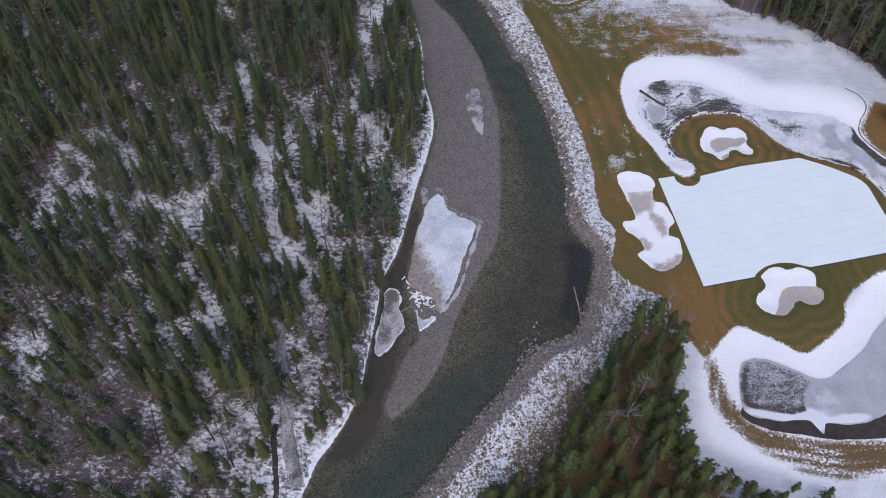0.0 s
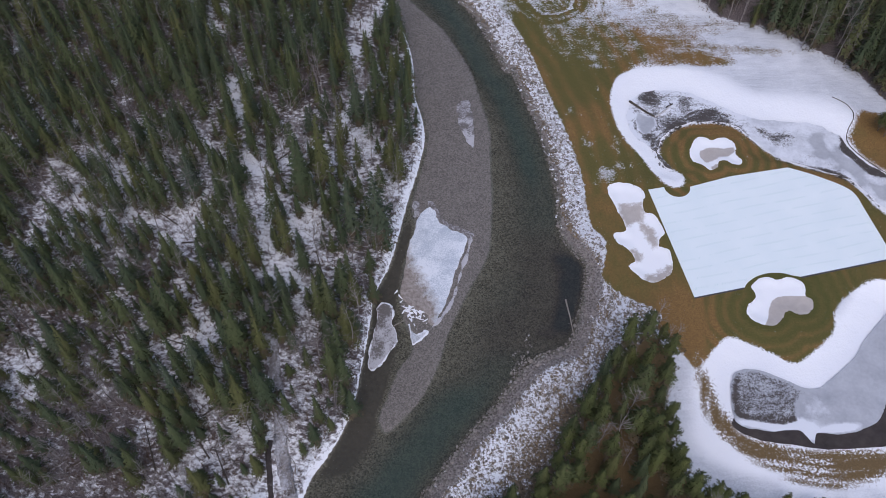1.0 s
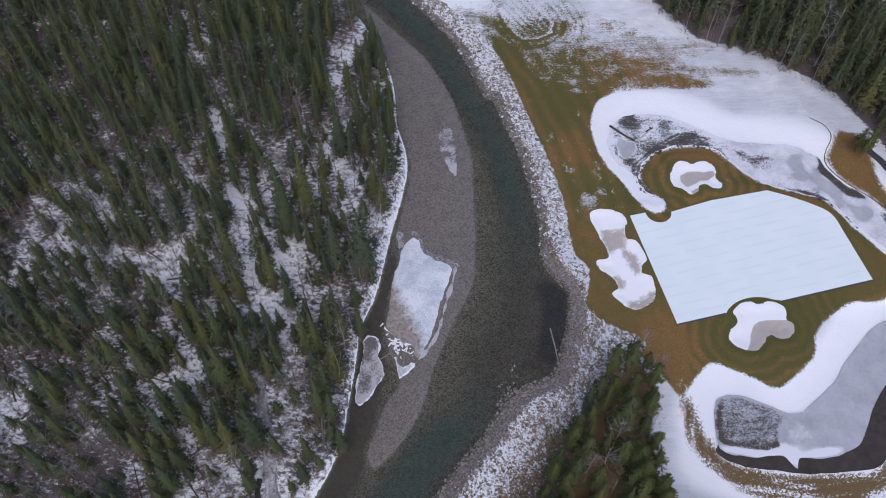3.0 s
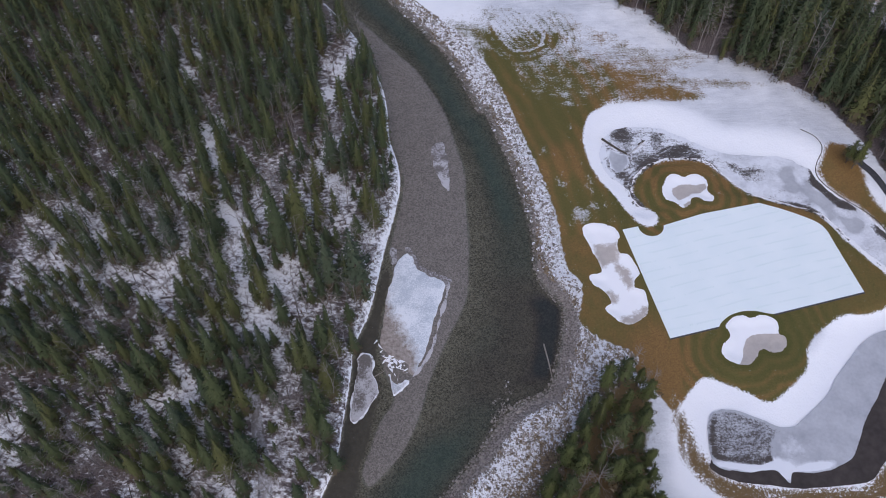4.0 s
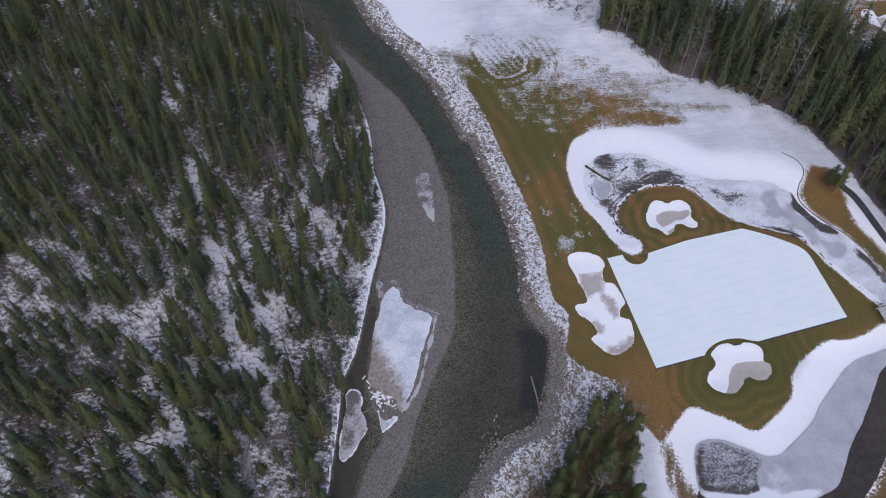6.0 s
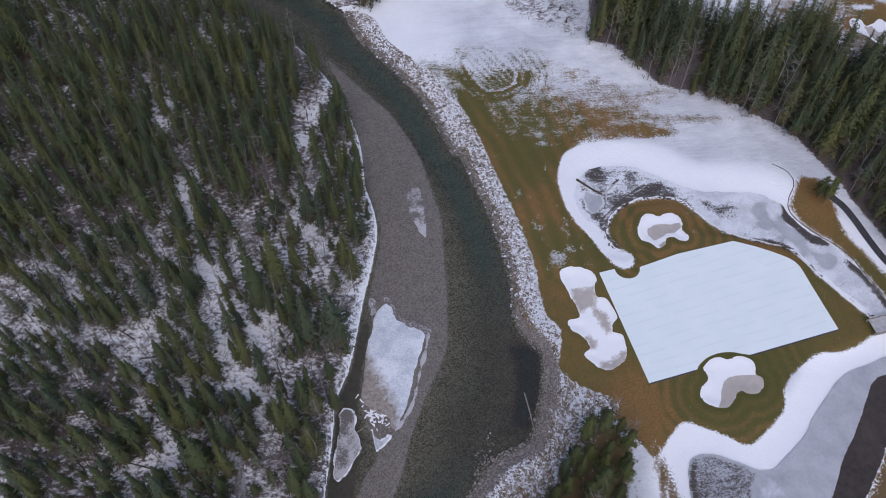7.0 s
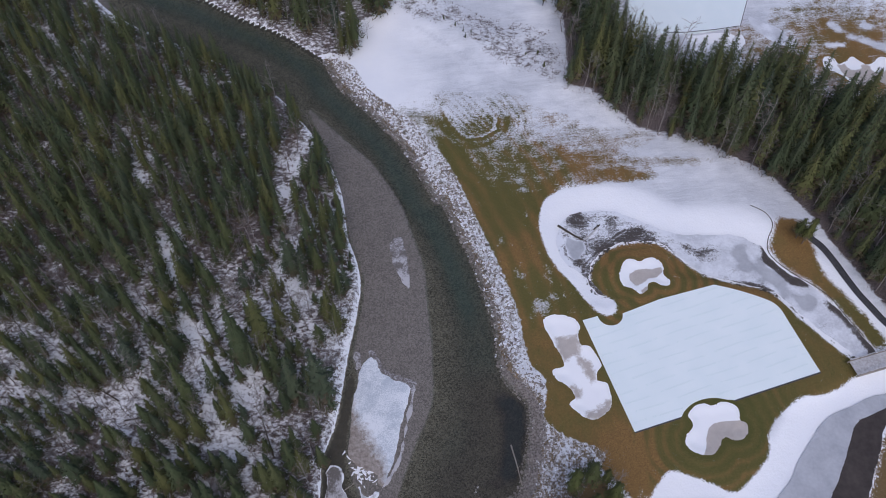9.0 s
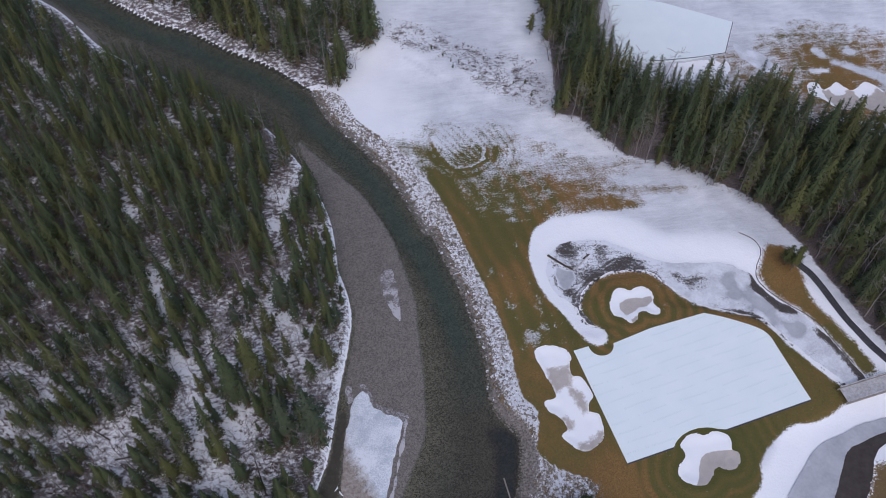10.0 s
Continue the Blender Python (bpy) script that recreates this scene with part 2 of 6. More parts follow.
GROUND, WATER, SNOW, NEEDLES, ROCK = make_ground(), make_water(), make_snow(), make_needles("spruce_needles", 0.0), make_rock()
PINE_NEEDLES = make_needles("pine_needles", 0.5)
THIN_ICE = make_thin_ice()
POND_ICE, SHELF_ICE, COVER, SAND = make_pond_ice(), make_shelf_ice(), make_cover(), make_sand()
BARK = make_bark("conifer_bark", (0.075, 0.058, 0.046), (0.15, 0.12, 0.10))
GREY_BARK = make_bark("bare_grey_bark", (0.19, 0.168, 0.157), (0.42, 0.38, 0.36))
TWIG = make_bark("brown_twigs", (0.07, 0.045, 0.035), (0.19, 0.135, 0.105))
FROSTED_WOOD = make_plain("frosted_wood", (0.36, 0.34, 0.33), (0.66, 0.66, 0.69), 3.0)
WOOD = make_plain("weathered_wood", (0.20, 0.17, 0.14), (0.38, 0.34, 0.30), 3.0)
DARK_WOOD = make_plain("dark_wet_wood", (0.05, 0.04, 0.032), (0.12, 0.10, 0.08), 3.0)
ASPHALT = make_plain("wet_asphalt", (0.035, 0.035, 0.04), (0.085, 0.085, 0.09), 2.0)
MUDDY_ICE = make_track()
POND_WATER = make_plain("dark_pond_water", (0.046, 0.038, 0.034), (0.085, 0.07, 0.062), 0.9, 0.2, 0.1)
SEAM = make_plain("grey_seam", (0.68, 0.80, 0.80), (0.76, 0.86, 0.87), 2.0, 0.6)
HEM = make_plain("dark_hem", (0.05, 0.05, 0.055), (0.10, 0.10, 0.11), 2.0)


# ---- plan: outlines in metres ----
LEFT_BANK = [(-130.0, 235.0), (-95.0, 210.0), (-66.0, 188.1), (-57.5, 179.3), (-49.1, 168.7), (-35.4, 158.6), (-23.6, 149.6), (-15.7, 142.2), (-11.1, 135.1), (-7.7, 128.6), (-4.9, 120.7), (-3.6, 114.6), (-3.1, 105.8), (-2.6, 103.9), (-1.5, 98.7), (-1.6, 94.3), (-2.7, 89.0), (-3.6, 85.5), (-4.4, 82.2), (-5.2, 78.3), (-6.0, 74.6), (-6.8, 71.5), (-8.0, 68.5), (-9.1, 65.9), (-9.4, 62.7), (-9.8, 59.0), (-10.4, 54.9), (-10.8, 52.3), (-11.3, 48.9), (-12.6, 45.2), (-14.7, 41.2), (-16.3, 38.9), (-17.3, 36.3), (-18.2, 33.9), (-20.0, 28.0), (-30.0, 0.0)]
RIGHT_BANK = [(-105.0, 235.0), (-75.0, 205.0), (-51.4, 186.2), (-40.1, 176.6), (-31.3, 171.8), (-23.8, 165.4), (-15.5, 159.7), (-9.7, 154.0), (-5.8, 149.7), (-3.2, 142.9), (1.0, 137.0), (5.0, 131.0), (8.0, 125.9), (10.5, 119.1), (12.9, 112.2), (14.2, 111.7), (15.9, 105.2), (17.5, 99.9), (18.5, 94.8), (19.4, 89.2), (19.9, 83.8), (19.6, 80.1), (19.9, 76.4), (21.4, 73.6), (23.0, 71.5), (22.6, 67.5), (21.4, 63.2), (19.7, 58.5), (17.6, 57.0), (14.2, 55.6), (11.2, 52.7), (9.5, 50.2), (7.5, 47.7), (5.1, 45.2), (2.7, 42.2), (0.4, 39.1), (-1.8, 36.3), (-3.6, 33.9), (-8.0, 28.0), (-16.0, 0.0)]
GRAVEL = [(-9.6, 137.6), (-5.9, 133.4), (-1.8, 127.9), (2.1, 122.9), (4.9, 117.1), (7.0, 111.7), (8.1, 106.1), (9.6, 98.2), (9.4, 90.7), (9.5, 84.6), (9.0, 78.7), (8.6, 74.3), (7.4, 71.0), (5.2, 67.0), (3.0, 62.2), (1.7, 59.0), (0.5, 54.9), (-1.9, 49.8), (-5.0, 46.0), (-7.2, 44.6), (-8.1, 46.8), (-7.0, 49.8), (-5.5, 54.1), (-3.4, 57.6), (-5.2, 63.2), (-5.3, 68.0), (-4.3, 74.1), (-3.2, 78.9), (-3.8, 82.7), (-2.5, 88.4), (-1.3, 94.3), (-1.3, 99.3), (-2.9, 105.9), (-3.7, 113.3), (-6.2, 125.6)]
RIPRAP_OUT = [(-2.2, 150.0), (0.7, 146.1), (2.2, 141.5), (5.5, 137.2), (9.5, 132.2), (12.4, 128.2), (14.8, 123.3), (17.4, 116.2), (19.3, 108.1), (20.9, 101.8), (22.3, 95.9), (23.4, 90.1), (24.0, 86.3), (24.1, 81.0), (24.6, 77.3), (26.2, 75.2), (25.8, 71.4), (25.0, 68.5), (27.3, 65.6), (30.4, 63.7), (30.0, 61.3), (27.2, 57.2), (23.5, 52.8), (20.7, 48.6), (18.0, 44.5), (16.2, 40.5), (13.8, 37.5), (11.4, 35.3), (10.2, 33.7), (6.0, 28.0), (-4.0, 0.0)]
ICE_A = [(-0.7, 82.6), (0.3, 80.9), (0.9, 79.4), (2.7, 78.1), (5.0, 76.4), (4.3, 73.5), (3.2, 70.2), (1.9, 65.9), (0.9, 63.4), (-0.3, 61.2), (-1.0, 61.5), (-1.3, 62.8), (-2.6, 63.5), (-4.3, 64.6), (-5.3, 66.9), (-4.9, 69.9), (-4.2, 74.0), (-3.2, 77.8), (-2.4, 80.4), (-1.1, 82.2)]
ICE_FRINGE = [(-0.9, 83.3), (-0.1, 83.1), (0.8, 81.0), (1.3, 79.9), (3.1, 78.6), (5.9, 77.2), (5.5, 76.3), (4.4, 76.4), (2.6, 77.6), (0.6, 78.9), (-0.2, 80.6), (-1.1, 82.1)]
ICE_RIDGE = [(5.9, 77.2), (5.3, 73.9), (4.2, 70.3), (2.8, 65.5), (1.9, 63.5), (0.5, 61.6), (-0.8, 60.1), (-1.0, 60.3), (0.3, 61.9), (1.65, 63.8), (2.5, 65.6), (3.9, 70.4), (5.0, 74.0), (5.5, 76.9)]
ICE_TAIL = [(-1.0, 60.0), (-1.9, 58.9), (-3.4, 57.8), (-3.8, 59.6), (-4.2, 61.3), (-3.7, 61.5), (-3.3, 60.3), (-2.7, 59.6), (-1.6, 60.2)]
ICE_B = [(-8.6, 64.5), (-7.7, 65.1), (-6.7, 64.7), (-6.2, 63.5), (-6.3, 61.5), (-5.6, 59.9), (-5.5, 58.5), (-6.5, 56.9), (-7.6, 55.2), (-8.8, 54.0), (-9.5, 54.0), (-9.9, 54.8), (-9.6, 57.1), (-9.2, 60.1), (-8.8, 62.6)]
ICE_C = [(4.3, 104.1), (6.3, 104.6), (6.8, 98.9), (6.8, 94.7), (5.8, 95.1), (4.2, 99.7)]
ICE_D = [(-3.3, 83.1), (-2.3, 83.1), (-2.6, 80.6), (-3.5, 80.6)]
POND_A = [(39.2, 88.9), (37.9, 91.0), (36.0, 93.8), (34.0, 95.9), (32.9, 99.2), (33.7, 102.7), (35.7, 105.8), (39.8, 106.7), (44.9, 105.8), (49.7, 102.7), (54.3, 100.0), (59.3, 99.2), (64.9, 98.3), (68.4, 95.6), (69.1, 93.4), (70.5, 91.0), (72.5, 88.6), (74.6, 86.4), (76.4, 83.6), (77.7, 80.8), (79.0, 77.5), (80.2, 73.5), (77.7, 72.1), (75.2, 75.4), (71.4, 80.5), (69.0, 84.8), (66.6, 87.1), (62.1, 88.9), (57.5, 90.9), (54.4, 94.1), (51.4, 98.0), (48.3, 99.2), (44.5, 99.2), (41.1, 98.0), (38.1, 95.0), (37.1, 91.7), (38.0, 89.4)]
POND_B = [(41.0, 49.1), (41.5, 51.3), (42.8, 53.1), (45.6, 53.4), (49.0, 51.7), (51.8, 50.5), (54.0, 50.5), (56.7, 52.8), (60.2, 56.0), (68.8, 63.7), (74.1, 65.6), (77.9, 66.7), (82.7, 67.0), (82.4, 63.3), (79.2, 62.8), (76.7, 61.7), (73.5, 58.5), (71.0, 57.2), (67.8, 53.5), (63.2, 48.3), (61.6, 46.0), (58.6, 44.1), (60.4, 41.7), (53.9, 41.8), (48.9, 42.0), (44.0, 43.0), (41.7, 44.3), (40.9, 45.7)]
MOAT = [(82.4, 63.3), (79.2, 62.8), (77.0, 61.2), (75.2, 58.0), (73.2, 55.2), (71.2, 52.0), (68.2, 48.0), (65.0, 44.6), (61.5, 41.9), (53.8, 41.5), (50.7, 41.6), (47.1, 42.3), (44.4, 42.6), (42.4, 43.4), (40.6, 44.8), (40.7, 45.8), (42.5, 47.0), (44.0, 46.2), (50.0, 45.6), (56.0, 46.5), (60.5, 48.0), (63.0, 51.5), (67.5, 57.0), (70.5, 61.5), (75.0, 64.0), (80.0, 66.0), (82.6, 66.0)]
POND_B_ICE = [(40.9, 48.5), (41.5, 51.3), (42.6, 53.0), (45.5, 53.3), (49.0, 51.7), (51.8, 50.4), (53.8, 50.4), (56.4, 52.2), (60.2, 55.2), (62.6, 58.2), (68.8, 63.7), (74.1, 65.6), (77.9, 66.7), (82.7, 67.0), (82.3, 65.2), (78.7, 64.5), (75.8, 63.6), (73.3, 62.6), (70.6, 59.2), (68.0, 55.4), (63.9, 50.2), (61.0, 45.8), (59.7, 44.8), (57.7, 44.0), (55.0, 43.5), (53.0, 43.7), (51.9, 43.7), (51.4, 43.1), (51.0, 42.2), (50.3, 43.2), (49.5, 44.2), (47.6, 44.1), (45.6, 43.9), (43.5, 44.4), (41.7, 44.8), (40.9, 46.0)]
REEDS_B = [(41.5, 51.2), (42.5, 52.9), (43.9, 53.8), (45.4, 53.3), (47.8, 52.2), (50.2, 51.1), (51.5, 49.9), (50.0, 48.1), (49.7, 46.4), (49.7, 45.1), (47.6, 44.6), (45.7, 44.8), (43.5, 45.3), (41.9, 45.7), (41.0, 46.6), (40.9, 48.5)]
SPECKS_A = [(35.1, 105.1), (37.0, 107.0), (39.9, 107.2), (42.3, 105.5), (41.6, 103.4), (38.4, 101.3), (35.5, 102.6)]
MELT_A = [(35.1, 101.6), (34.5, 99.9), (34.6, 97.7), (35.4, 96.4), (36.6, 96.8), (37.8, 98.4), (37.9, 100.1), (36.6, 100.6)]
REEDS_EAST = [(68.7, 95.2), (68.3, 92.7), (70.0, 90.1), (71.3, 87.8), (73.6, 87.0), (72.4, 89.4), (70.7, 92.2), (69.5, 94.4)]
BARE_ICE = [(62.5, 94.9), (64.6, 95.9), (66.7, 92.8), (68.9, 90.9), (70.4, 87.5), (71.9, 85.8), (73.6, 84.1), (72.4, 82.0), (70.4, 83.7), (68.9, 87.0), (66.3, 89.6), (63.3, 92.0)]
REEDS_MIDDLE = [(54.4, 98.0), (55.6, 94.8), (58.9, 92.4), (61.5, 94.2), (63.1, 96.5), (59.2, 97.0)]
BUNKERS = {"a": [(42.7, 93.4), (44.0, 95.2), (45.4, 95.3), (46.6, 94.7), (47.7, 95.3), (49.1, 95.4), (50.2, 94.4), (50.4, 93.1), (49.9, 91.7), (50.8, 90.5), (50.4, 89.5), (49.1, 89.6), (48.0, 90.4), (46.8, 90.1), (46.4, 88.9), (45.1, 88.4), (44.4, 89.0), (43.7, 89.7), (42.7, 90.3), (42.3, 91.8)]}
BUNKERS["b"] = [(28.4, 85.9), (31.2, 86.1), (33.1, 84.9), (33.7, 83.3), (33.3, 82.1), (33.3, 80.4), (34.4, 79.8), (35.4, 78.2), (35.8, 76.2), (34.8, 74.9), (34.8, 73.8), (35.9, 73.2), (36.2, 72.3), (36.3, 70.6), (35.7, 69.0), (34.5, 68.0), (32.9, 67.5), (31.5, 68.0), (30.5, 68.9), (29.5, 70.2), (29.9, 70.8), (30.6, 71.3), (30.4, 72.5), (29.9, 73.2), (29.2, 74.0), (28.3, 74.7), (27.8, 76.0), (28.5, 76.7), (29.8, 76.9), (29.8, 78.0), (29.4, 79.9), (28.9, 81.2), (28.5, 82.9), (28.1, 84.4)]
BUNKERS["c"] = [(47.7, 67.0), (49.0, 67.9), (50.5, 68.0), (51.4, 67.6), (53.0, 68.1), (54.5, 67.7), (55.4, 66.6), (55.1, 64.9), (55.9, 64.2), (55.8, 63.0), (55.1, 62.1), (53.9, 61.7), (52.9, 61.9), (52.3, 62.4), (51.4, 62.1), (50.9, 61.0), (49.6, 60.0), (48.0, 60.0), (46.7, 60.6), (45.8, 61.8), (46.0, 63.0), (46.9, 63.9), (47.4, 64.4), (47.6, 65.4), (47.4, 66.2)]
BUNKERS["far"] = [(94.8, 137.8), (96.9, 137.9), (97.4, 136.0), (99.1, 136.6), (100.9, 137.5), (102.2, 136.0), (103.5, 135.2), (106.5, 136.8), (108.3, 135.2), (109.3, 132.8), (107.7, 129.2), (105.4, 128.7), (103.6, 130.0), (100.2, 129.7), (97.9, 131.0), (96.4, 133.4), (94.3, 135.0)]
BUNKERS["north"] = [(69.2, 147.2), (72.7, 147.6), (76.4, 147.4), (79.6, 147.0), (80.6, 145.1), (79.2, 142.4), (75.4, 142.1), (69.5, 143.1)]
# bare sand inside each bunker (a's second outline is shade coloured as sand), and how softly the snow fades into it
SANDS_AND_SHADE = {"a": [[(44.3, 92.7), (46.0, 93.3), (48.3, 93.2), (50.0, 93.3), (50.0, 92.3), (48.7, 91.3), (47.2, 91.3), (46.1, 90.5), (44.7, 90.1), (44.0, 91.3)], [(46.2, 89.5), (45.4, 88.9), (45.6, 88.3), (46.6, 88.8), (47.0, 89.8)]]}
SANDS_AND_SHADE["b"] = [[(29.2, 82.2), (33.1, 82.0), (33.2, 80.0), (32.7, 78.9), (34.0, 77.1), (34.5, 75.6), (34.7, 74.0), (33.8, 73.5), (33.2, 75.0), (32.4, 76.8), (32.0, 78.4), (30.1, 77.8), (29.4, 79.9)], [(30.0, 73.3), (31.2, 73.4), (31.8, 72.3), (31.3, 71.3), (30.6, 71.3), (30.4, 72.5)], [(31.8, 69.0), (33.5, 68.9), (35.2, 70.2), (36.4, 70.7), (36.0, 68.9), (34.5, 67.8), (32.9, 67.2), (31.9, 67.8)]]
SANDS_AND_SHADE["c"] = [[(47.9, 59.9), (48.8, 61.2), (49.4, 62.9), (50.1, 64.2), (51.2, 64.9), (53.0, 65.0), (55.2, 64.8), (56.2, 64.4), (56.2, 63.0), (55.3, 61.8), (53.9, 61.4), (52.9, 61.6), (52.3, 62.1), (51.5, 61.9), (51.1, 60.9), (49.6, 59.6)]]
SANDS_AND_SHADE["far"] = [[(97.2, 135.6), (98.6, 136.0), (99.3, 134.3), (101.3, 134.2), (102.2, 135.4), (103.5, 134.6), (104.0, 132.8), (106.8, 133.5), (108.2, 134.8), (109.6, 132.8), (107.7, 128.8), (105.4, 128.4), (103.6, 129.6), (100.2, 129.3), (98.6, 130.6), (97.4, 133.0)]]
SANDS_AND_SHADE["north"] = [[(78.0, 147.2), (79.6, 147.4), (80.6, 146.4), (79.6, 145.8)]]
FADE = {"a": 1.8, "b": 0.55, "c": 3.0, "far": 1.2, "north": 2.0}
COVER_PLAN = [(38.5, 64.7), (34.4, 84.5), (37.0, 85.0), (38.1, 83.5), (39.4, 83.0), (40.7, 83.7), (41.2, 85.4), (48.1, 87.0), (53.3, 87.9), (57.9, 88.7), (61.8, 87.1), (66.0, 84.8), (67.5, 83.1), (68.0, 81.1), (69.1, 76.1), (70.2, 71.2), (62.7, 69.6), (55.2, 68.05), (54.0, 68.3), (52.4, 68.75), (50.4, 68.75), (48.4, 68.15), (46.9, 67.1), (46.3, 66.3)]
FAR_COVER = [(60.5, 170.6), (58.5, 150.5), (64.4, 148.4), (69.3, 148.1), (75.2, 148.2), (80.9, 148.7), (85.6, 157.9), (72.5, 166.0)]
GRASS_WEST = [(9.6, 132.6), (12.4, 128.2), (14.8, 123.3), (17.4, 116.2), (19.3, 108.1), (20.9, 101.8), (22.3, 95.9), (23.4, 90.1), (24.0, 86.3), (24.1, 81.0), (24.6, 77.3), (26.2, 75.2), (25.8, 71.4), (25.0, 68.5), (27.3, 65.6), (30.4, 63.7)]
GRASS_SOUTH = [(32.0, 60.0), (34.5, 57.0), (36.6, 53.5), (38.2, 54.3), (39.6, 56.0), (42.2, 58.2), (45.2, 57.3), (48.7, 55.5), (50.3, 54.3), (52.3, 54.5), (54.9, 56.4), (57.9, 58.8), (59.0, 62.3), (61.4, 64.8), (65.6, 67.3), (70.3, 67.7), (74.8, 69.5), (77.0, 71.2)]
GRASS_EAST = [(74.6, 74.6), (71.4, 79.4), (70.0, 81.4), (68.6, 84.0), (66.6, 86.8), (62.1, 88.6), (57.5, 90.6), (54.4, 93.8), (51.4, 97.6), (48.3, 98.8), (44.5, 98.8), (41.1, 97.6), (38.3, 94.8), (37.4, 91.7), (38.4, 89.4), (40.0, 88.2)]
GRASS_NORTH = [(40.6, 87.0), (40.3, 85.6), (39.1, 84.9), (37.4, 85.8), (35.6, 88.6), (34.2, 91.7), (32.4, 95.0), (31.2, 98.3), (30.6, 103.5), (31.7, 108.1), (33.6, 110.5), (37.8, 112.2), (43.2, 112.6), (51.3, 112.0), (54.0, 113.3), (48.3, 118.2), (46.6, 121.6), (35.8, 123.7), (31.4, 126.4), (26.2, 124.4), (19.5, 125.0), (15.0, 131.2)]
GRASS_PLAN = GRASS_WEST + GRASS_SOUTH + GRASS_EAST + GRASS_NORTH
VERGE = [(69.9, 95.3), (70.9, 97.4), (72.1, 99.4), (73.5, 101.0), (75.5, 100.6), (77.4, 99.6), (77.3, 94.5), (77.2, 89.3), (79.7, 84.1), (82.0, 79.0), (83.1, 74.4), (80.5, 73.9), (79.0, 78.6), (77.4, 82.6), (75.3, 86.7), (73.2, 89.0), (71.3, 91.2), (70.2, 93.3)]
FAR_BAR = [(-70.4, 192.7), (-65.6, 190.1), (-60.5, 184.5), (-53.5, 176.5), (-47.0, 168.4), (-49.0, 166.9), (-56.9, 174.4), (-68.2, 186.5)]
FAR_ICE = [(83.4, 151.9), (85.6, 149.8), (88.9, 147.0), (90.3, 141.5), (86.8, 142.9), (84.0, 147.1)]
FAR_GRASS = [(81.7, 147.5), (84.8, 142.0), (91.8, 141.1), (91.2, 149.8), (100.0, 153.1), (109.0, 150.1), (116.1, 146.5), (106.4, 124.8), (98.3, 124.3), (90.0, 133.2), (80.2, 139.3)]
OVAL = [(16.9, 133.9), (18.2, 136.7), (20.8, 137.6), (23.2, 136.4), (25.6, 133.0), (26.7, 130.0), (26.1, 127.6), (23.2, 125.9), (20.5, 125.9), (18.1, 129.5)]
BURIED_PATH = [(14.0, 156.5), (20.5, 150.1), (24.4, 145.5), (28.9, 141.1), (33.9, 136.3), (37.8, 133.5), (42.9, 130.5), (47.8, 126.7), (52.8, 121.5)]
BRUSH = [(8.5, 166.0), (13.1, 168.7), (20.1, 164.5), (27.8, 158.1), (35.7, 154.4), (40.7, 152.0), (42.3, 141.8), (40.8, 137.2), (36.6, 139.3), (29.4, 145.1), (23.4, 152.6), (16.8, 157.8), (9.9, 160.4)]
BANK_OUT = [(37.3, 55.5), (36.7, 51.1), (36.6, 47.4), (38.9, 43.0), (42.8, 39.4), (47.2, 36.8), (52.4, 35.8), (58.0, 37.5)]
BANK = BANK_OUT + [(75.0, 44.0), (76.0, 52.0), (80.0, 60.0), (76.5, 60.0), (72.0, 53.0), (66.0, 45.0), (61.0, 41.0), (54.0, 41.4), (48.9, 41.6), (44.0, 42.6), (41.3, 44.0), (39.2, 48.0), (38.4, 52.0)]
CLUMP = [(31.7, 60.4), (34.1, 54.5), (31.9, 47.7), (32.2, 39.8), (36.7, 33.7), (38.0, 26.0), (4.0, 26.0), (7.0, 33.7), (12.1, 35.3), (17.0, 40.5), (19.8, 46.9), (23.4, 51.9), (28.0, 57.2)]
EAST_WOOD = [(41.0, 136.5), (45.7, 134.3), (49.5, 129.4), (52.7, 124.0), (57.5, 122.0), (63.7, 119.8), (68.2, 115.6), (73.2, 110.9), (76.8, 106.3), (79.2, 101.2), (80.9, 95.5), (83.0, 89.5), (84.7, 84.0), (87.2, 77.0), (96.0, 60.0), (150.0, 60.0), (150.0, 105.0), (118.0, 116.0), (98.0, 123.0), (86.0, 131.0), (72.0, 136.5), (58.5, 140.0), (56.0, 152.0), (59.0, 172.0), (58.0, 185.0), (46.0, 185.0), (44.0, 160.0)]
NORTH_WOOD = [(-3.5, 151.2), (1.5, 155.0), (2.6, 160.5), (8.2, 162.0), (9.0, 170.0), (9.0, 190.0), (-60.0, 240.0), (-100.0, 240.0), (-70.0, 207.0), (-48.0, 184.5), (-36.0, 177.5), (-22.0, 167.0), (-10.0, 157.0)]
